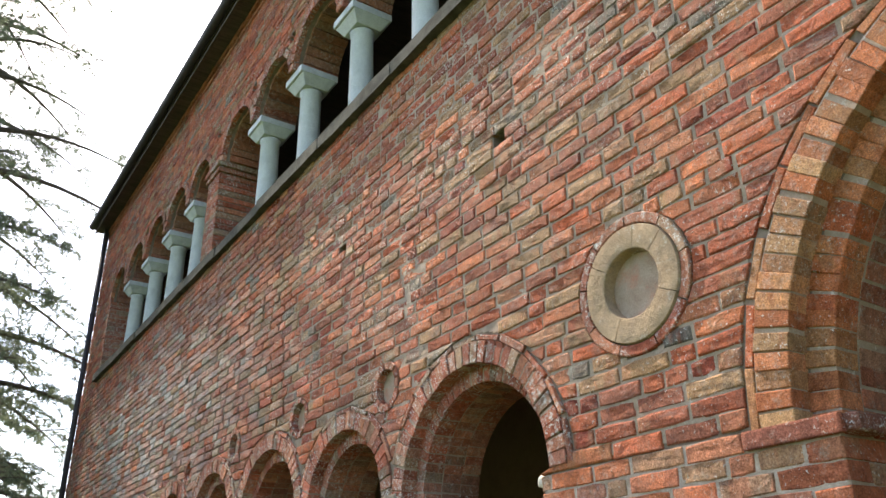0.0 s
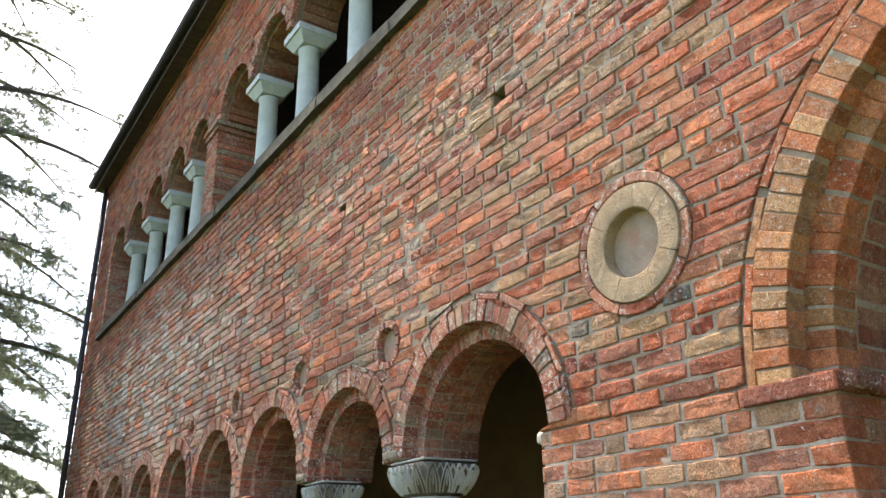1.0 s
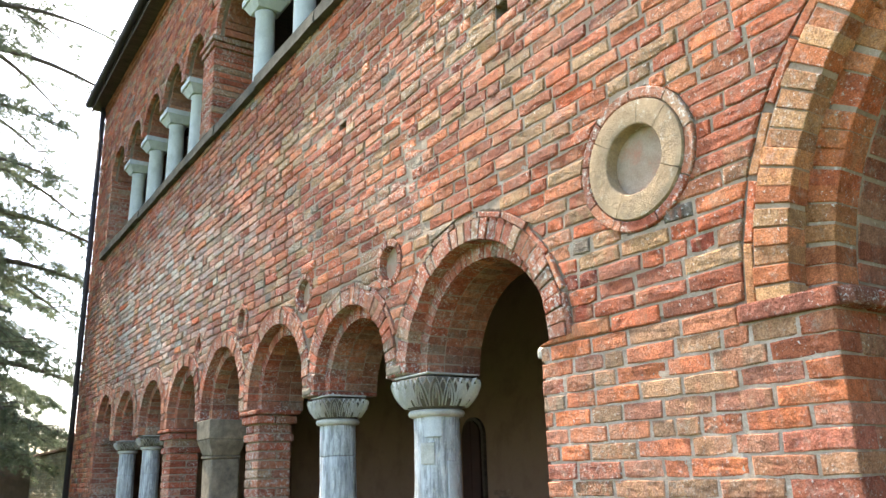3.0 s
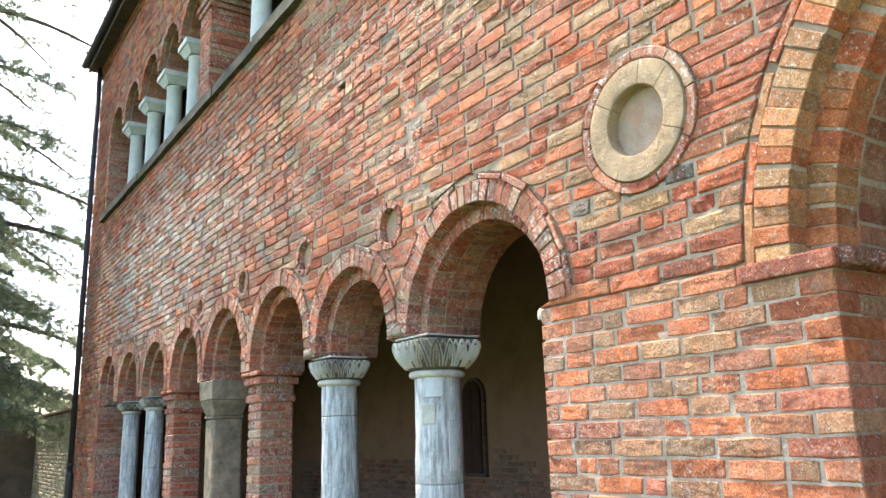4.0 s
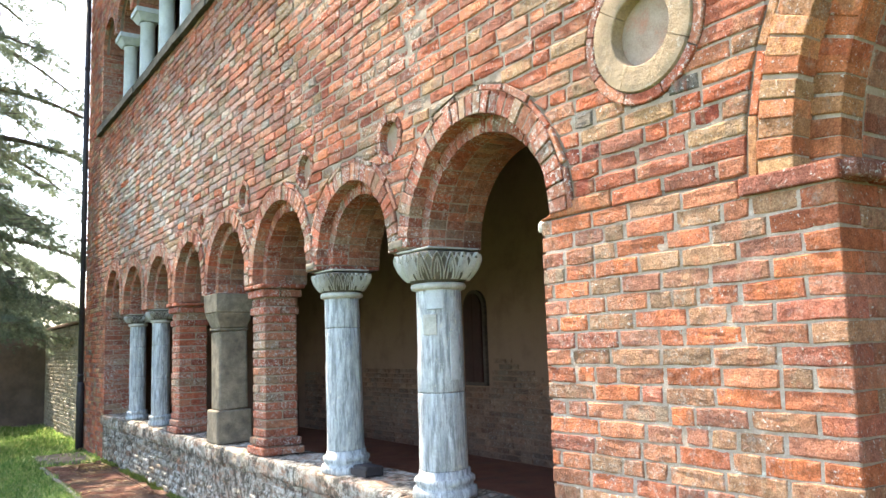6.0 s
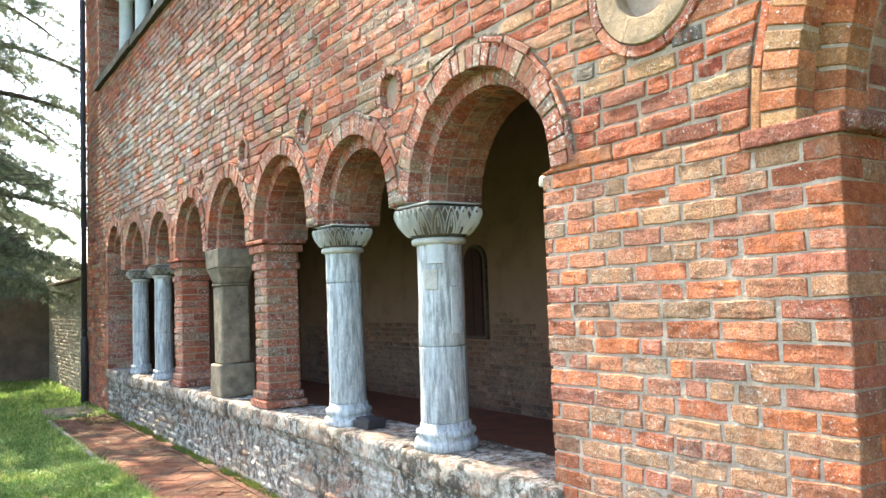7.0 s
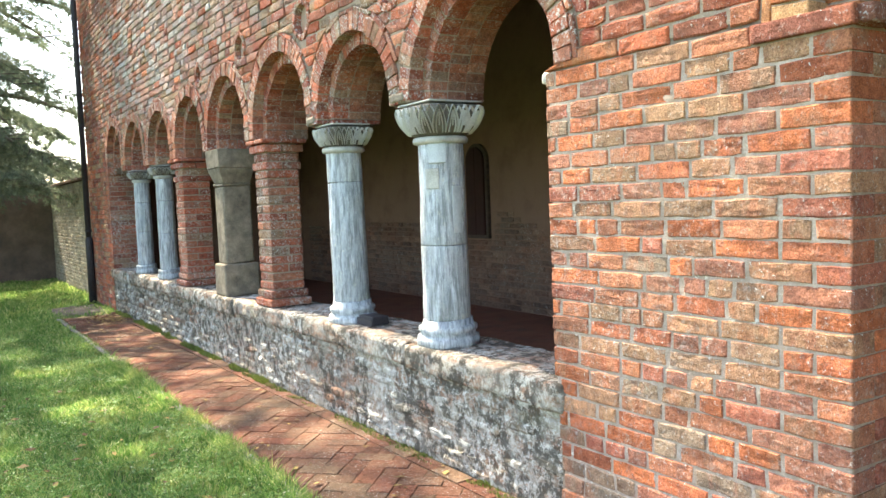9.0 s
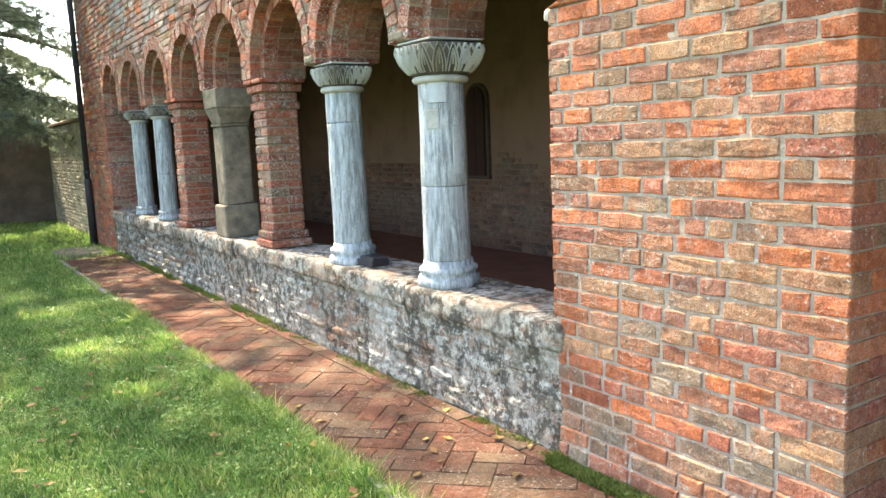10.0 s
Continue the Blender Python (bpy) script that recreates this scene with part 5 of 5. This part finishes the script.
# ---- moss and weeds at the foot of the wall, fallen leaves ----
ms = []
for y0, y1, cnt, h in ((1.6, 2.95, 11000, 0.06), (2.95, 4.4, 1100, 0.03), (4.4, 7.0, 1300, 0.03), (7.0, 10.5, 4200, 0.06), (10.5, 13.6, 4000, 0.07)):
    v = blades(cnt, FACE - (0.13 if y1 < 3 else 0.075), FACE + 0.01, y0, y1, h * 0.4, h, 0.004, 0.0)
    pick = np.sin(v[:, 0, 1] * 2.9) + np.sin(v[:, 0, 1] * 7.3 + 1) + 0.7 * np.sin(v[:, 0, 1] * 17 + v[:, 0, 0] * 40) > -0.35
    ms.append(v[pick])
tagged(new("moss", blade_mesh("moss", np.concatenate(ms), M_MOSS)), "green moss and weeds along the foot of the wall", "moss", kind="stuff")
n = 500
cy = np.concatenate([gen.uniform(2.5, 13.5, 120), gen.normal(13.0, 0.35, 300), gen.uniform(2.8, 8.0, 80)])
cx = np.concatenate([gen.uniform(1.7, 2.58, 120), gen.normal(2.28, 0.17, 300), gen.uniform(0.2, 1.7, 80)])
cx = np.minimum(cx, 2.58)
tri = np.empty((2 * n, 3, 3))
rad, ang = gen.uniform(0.018, 0.045, n), gen.uniform(0, 6.28, n)
pts = [np.stack([cx + rad * np.cos(ang + q * 1.571) * (1 if q % 2 else 0.55), cy + rad * np.sin(ang + q * 1.571) * (1 if q % 2 else 0.55), 0.006 + gen.uniform(0, 0.016, n) + np.where(cx < 1.68, 0.025, 0.0)], 1) for q in range(4)]
tri[0::2] = np.stack([pts[0], pts[1], pts[2]], 1)
tri[1::2] = np.stack([pts[0], pts[2], pts[3]], 1)
tagged(new("fallen_leaves", tri_mesh("fallen_leaves", tri, M_DRYLEAF)), "dry brown leaves scattered on the path", "leaves", kind="stuff")


# ---- cedars ----
def tube(points, r0, r1, segs=6):
    V, F = [], []
    m_ = len(points)
    for i, p in enumerate(points):
        d = (points[min(i + 1, m_ - 1)] - points[max(i - 1, 0)]).normalized()
        a = d.cross(Vector((0, 0, 1)))
        a = a.normalized() if a.length > 1e-3 else Vector((1, 0, 0))
        b = d.cross(a)
        r = r0 + (r1 - r0) * i / (m_ - 1)
        for q in range(segs):
            t = 2 * math.pi * q / segs
            V.append(tuple(p + a * (r * math.cos(t)) + b * (r * math.sin(t))))
    for i in range(m_ - 1):
        for q in range(segs):
            F.append((i * segs + q, i * segs + (q + 1) % segs, (i + 1) * segs + (q + 1) % segs, (i + 1) * segs + q))
    F += [tuple(range(segs))[::-1], tuple(range((m_ - 1) * segs, m_ * segs))]
    return V, F


def cedar(loc, height, reach, low, limbs, seed, dense=1.0, needle=1.0):
    r = random.Random(seed)
    g = np.random.default_rng(seed)
    tree = tagged(empty("cedar_tree", loc), "tall dark green cedar with drooping feathery branches over the lawn", "tree", "cedars")
    put("trunk", *tube([Vector((0.05 * math.sin(i), 0.05 * math.cos(i * 1.3), height * i / 12)) for i in range(13)], 0.38, 0.05, 12), M_BARK, tree)
    seeds = []
    twV, twF = [], []
    for i in range(limbs):
        f = (i / (limbs - 1)) ** 1.2
        z = low + (height - low - 0.8) * f + r.uniform(-0.15, 0.15)
        az = i * 2.399 + r.uniform(-0.3, 0.3)
        L = reach * (1 - f) ** 0.5 * r.uniform(0.7, 1.15) + 0.5
        d = Vector((math.cos(az), math.sin(az), 0))
        if loc[1] < 15 and loc[0] + d.x * L > 0.3:
            L = (0.3 - loc[0]) / max(d.x, 0.05)
        elif loc[0] + d.x * L > 1.95 and loc[1] + d.y * L < 16.2:
            L = min(L, (1.95 - loc[0]) / max(d.x, 0.05))
        pts = [Vector((0, 0, z)) + d * (L * u) + Vector((0, 0, L * (0.22 * u - 0.42 * u * u))) for u in [k_ / 9 for k_ in range(10)]]
        put("limb", *tube(pts, 0.03 + 0.014 * L, 0.008), M_BARK, tree)
        sidev = Vector((-d.y, d.x, 0))
        u = 0.18
        while u < 1.0:
            k_ = min(8, int(u * 9))
            p = pts[k_].lerp(pts[k_ + 1], u * 9 - k_)
            for sgn in (-1, 1):
                if r.random() > 0.85 * dense * (0.5 if z > 10 else (1.2 if z < 7 else 1)):
                    continue
                sl = (0.6 + (1 - u) * 0.24 * L) * r.uniform(0.6, 1.2)
                sd = (d * r.uniform(0.3, 0.9) + sidev * sgn * r.uniform(0.6, 1.1)).normalized()
                q1 = p + sd * sl * 0.5 + Vector((0, 0, 0.02))
                q2 = p + sd * sl + Vector((0, 0, -sl * r.uniform(0.2, 0.5)))
                v, ff = tube([p, q1, q2], 0.012, 0.003, 4)
                n0 = len(twV)
                twV += v
                twF += [tuple(t + n0 for t in gg) for gg in ff]
                m_ = max(3, int(sl / 0.045))
                for j in range(m_):
                    w = (j + r.random()) / m_
                    c = (p.lerp(q1, w * 2) if w < 0.5 else q1.lerp(q2, w * 2 - 1))
                    tl = r.uniform(0.05, 0.24)
                    td = (sd * r.uniform(0.0, 0.9) + Vector((r.uniform(-1, 1), r.uniform(-1, 1), r.uniform(-0.9, 0.15)))).normalized()
                    for e in (0.35, 0.7, 1.0):
                        seeds.append(tuple(c + td * tl * e))
            u += 0.06 / max(1.0, L * 0.33) * (2.2 if f > 0.85 else 1)
    tagged(put("twig_mass", twV, twF, M_BARK, tree), "thin brown twigs", kind="stuff")
    S = np.array(seeds)
    k_ = 10
    C = np.repeat(S, k_, 0)
    n = len(C)
    dirs = g.normal(size=(n, 3))
    dirs[:, 2] -= 0.15
    dirs /= np.linalg.norm(dirs, axis=1, keepdims=True)
    sid = np.cross(dirs, g.normal(size=(n, 3)))
    sid /= np.linalg.norm(sid, axis=1, keepdims=True) + 1e-9
    ln = g.uniform(0.045, 0.1, n)[:, None] * needle
    tri = np.stack([C - sid * (0.0055 * needle), C + sid * (0.0055 * needle), C + dirs * ln], 1)
    ob = new("crown", tri_mesh("crown", tri, M_NEEDLE))
    ob.parent = tree
    return tree


cedar((-0.7, 18.6, 0), 23.0, 4.6, 2.4, 112, 3, 0.66)
cedar((0.2, 27.2, 0), 10.0, 5.2, 1.4, 42, 8, 0.75, 1.8)
# unseen third cedar, added beside the view to cast dapples on the lawn
cedar((-2.9, 13.0, 0), 12.5, 3.3, 3.2, 26, 12, 0.3, 1.3)

# ---- far hill ----
hv, hf = [], []
for i in range(41):
    x = -300 + i * 18
    z = 10 + 5 * math.sin(i * 0.5) + 4 * math.sin(i * 1.7)
    hv += [(x, 330, -1), (x, 360, z), (x, 420, z + 3)]
    if i:
        b0 = (i - 1) * 3
        hf += [(b0, b0 + 3, b0 + 4, b0 + 1), (b0 + 1, b0 + 4, b0 + 5, b0 + 2)]
tagged(put("backdrop", hv, hf, M_HILL), "hazy wooded hill beyond the garden", "hill", kind="structure")

# ---- overhead cable at the house corner ----
pts = [Vector((2.62 - 1.6 * u, 15.9 + 14 * u, 4.93 + 2.8 * u - 0.8 * u * (1 - u))) for u in [i / 12 for i in range(13)]]
tagged(put("cable", *tube(pts, 0.012, 0.012, 6), M_IRON), "thin dark cable running from the house corner", "cable")
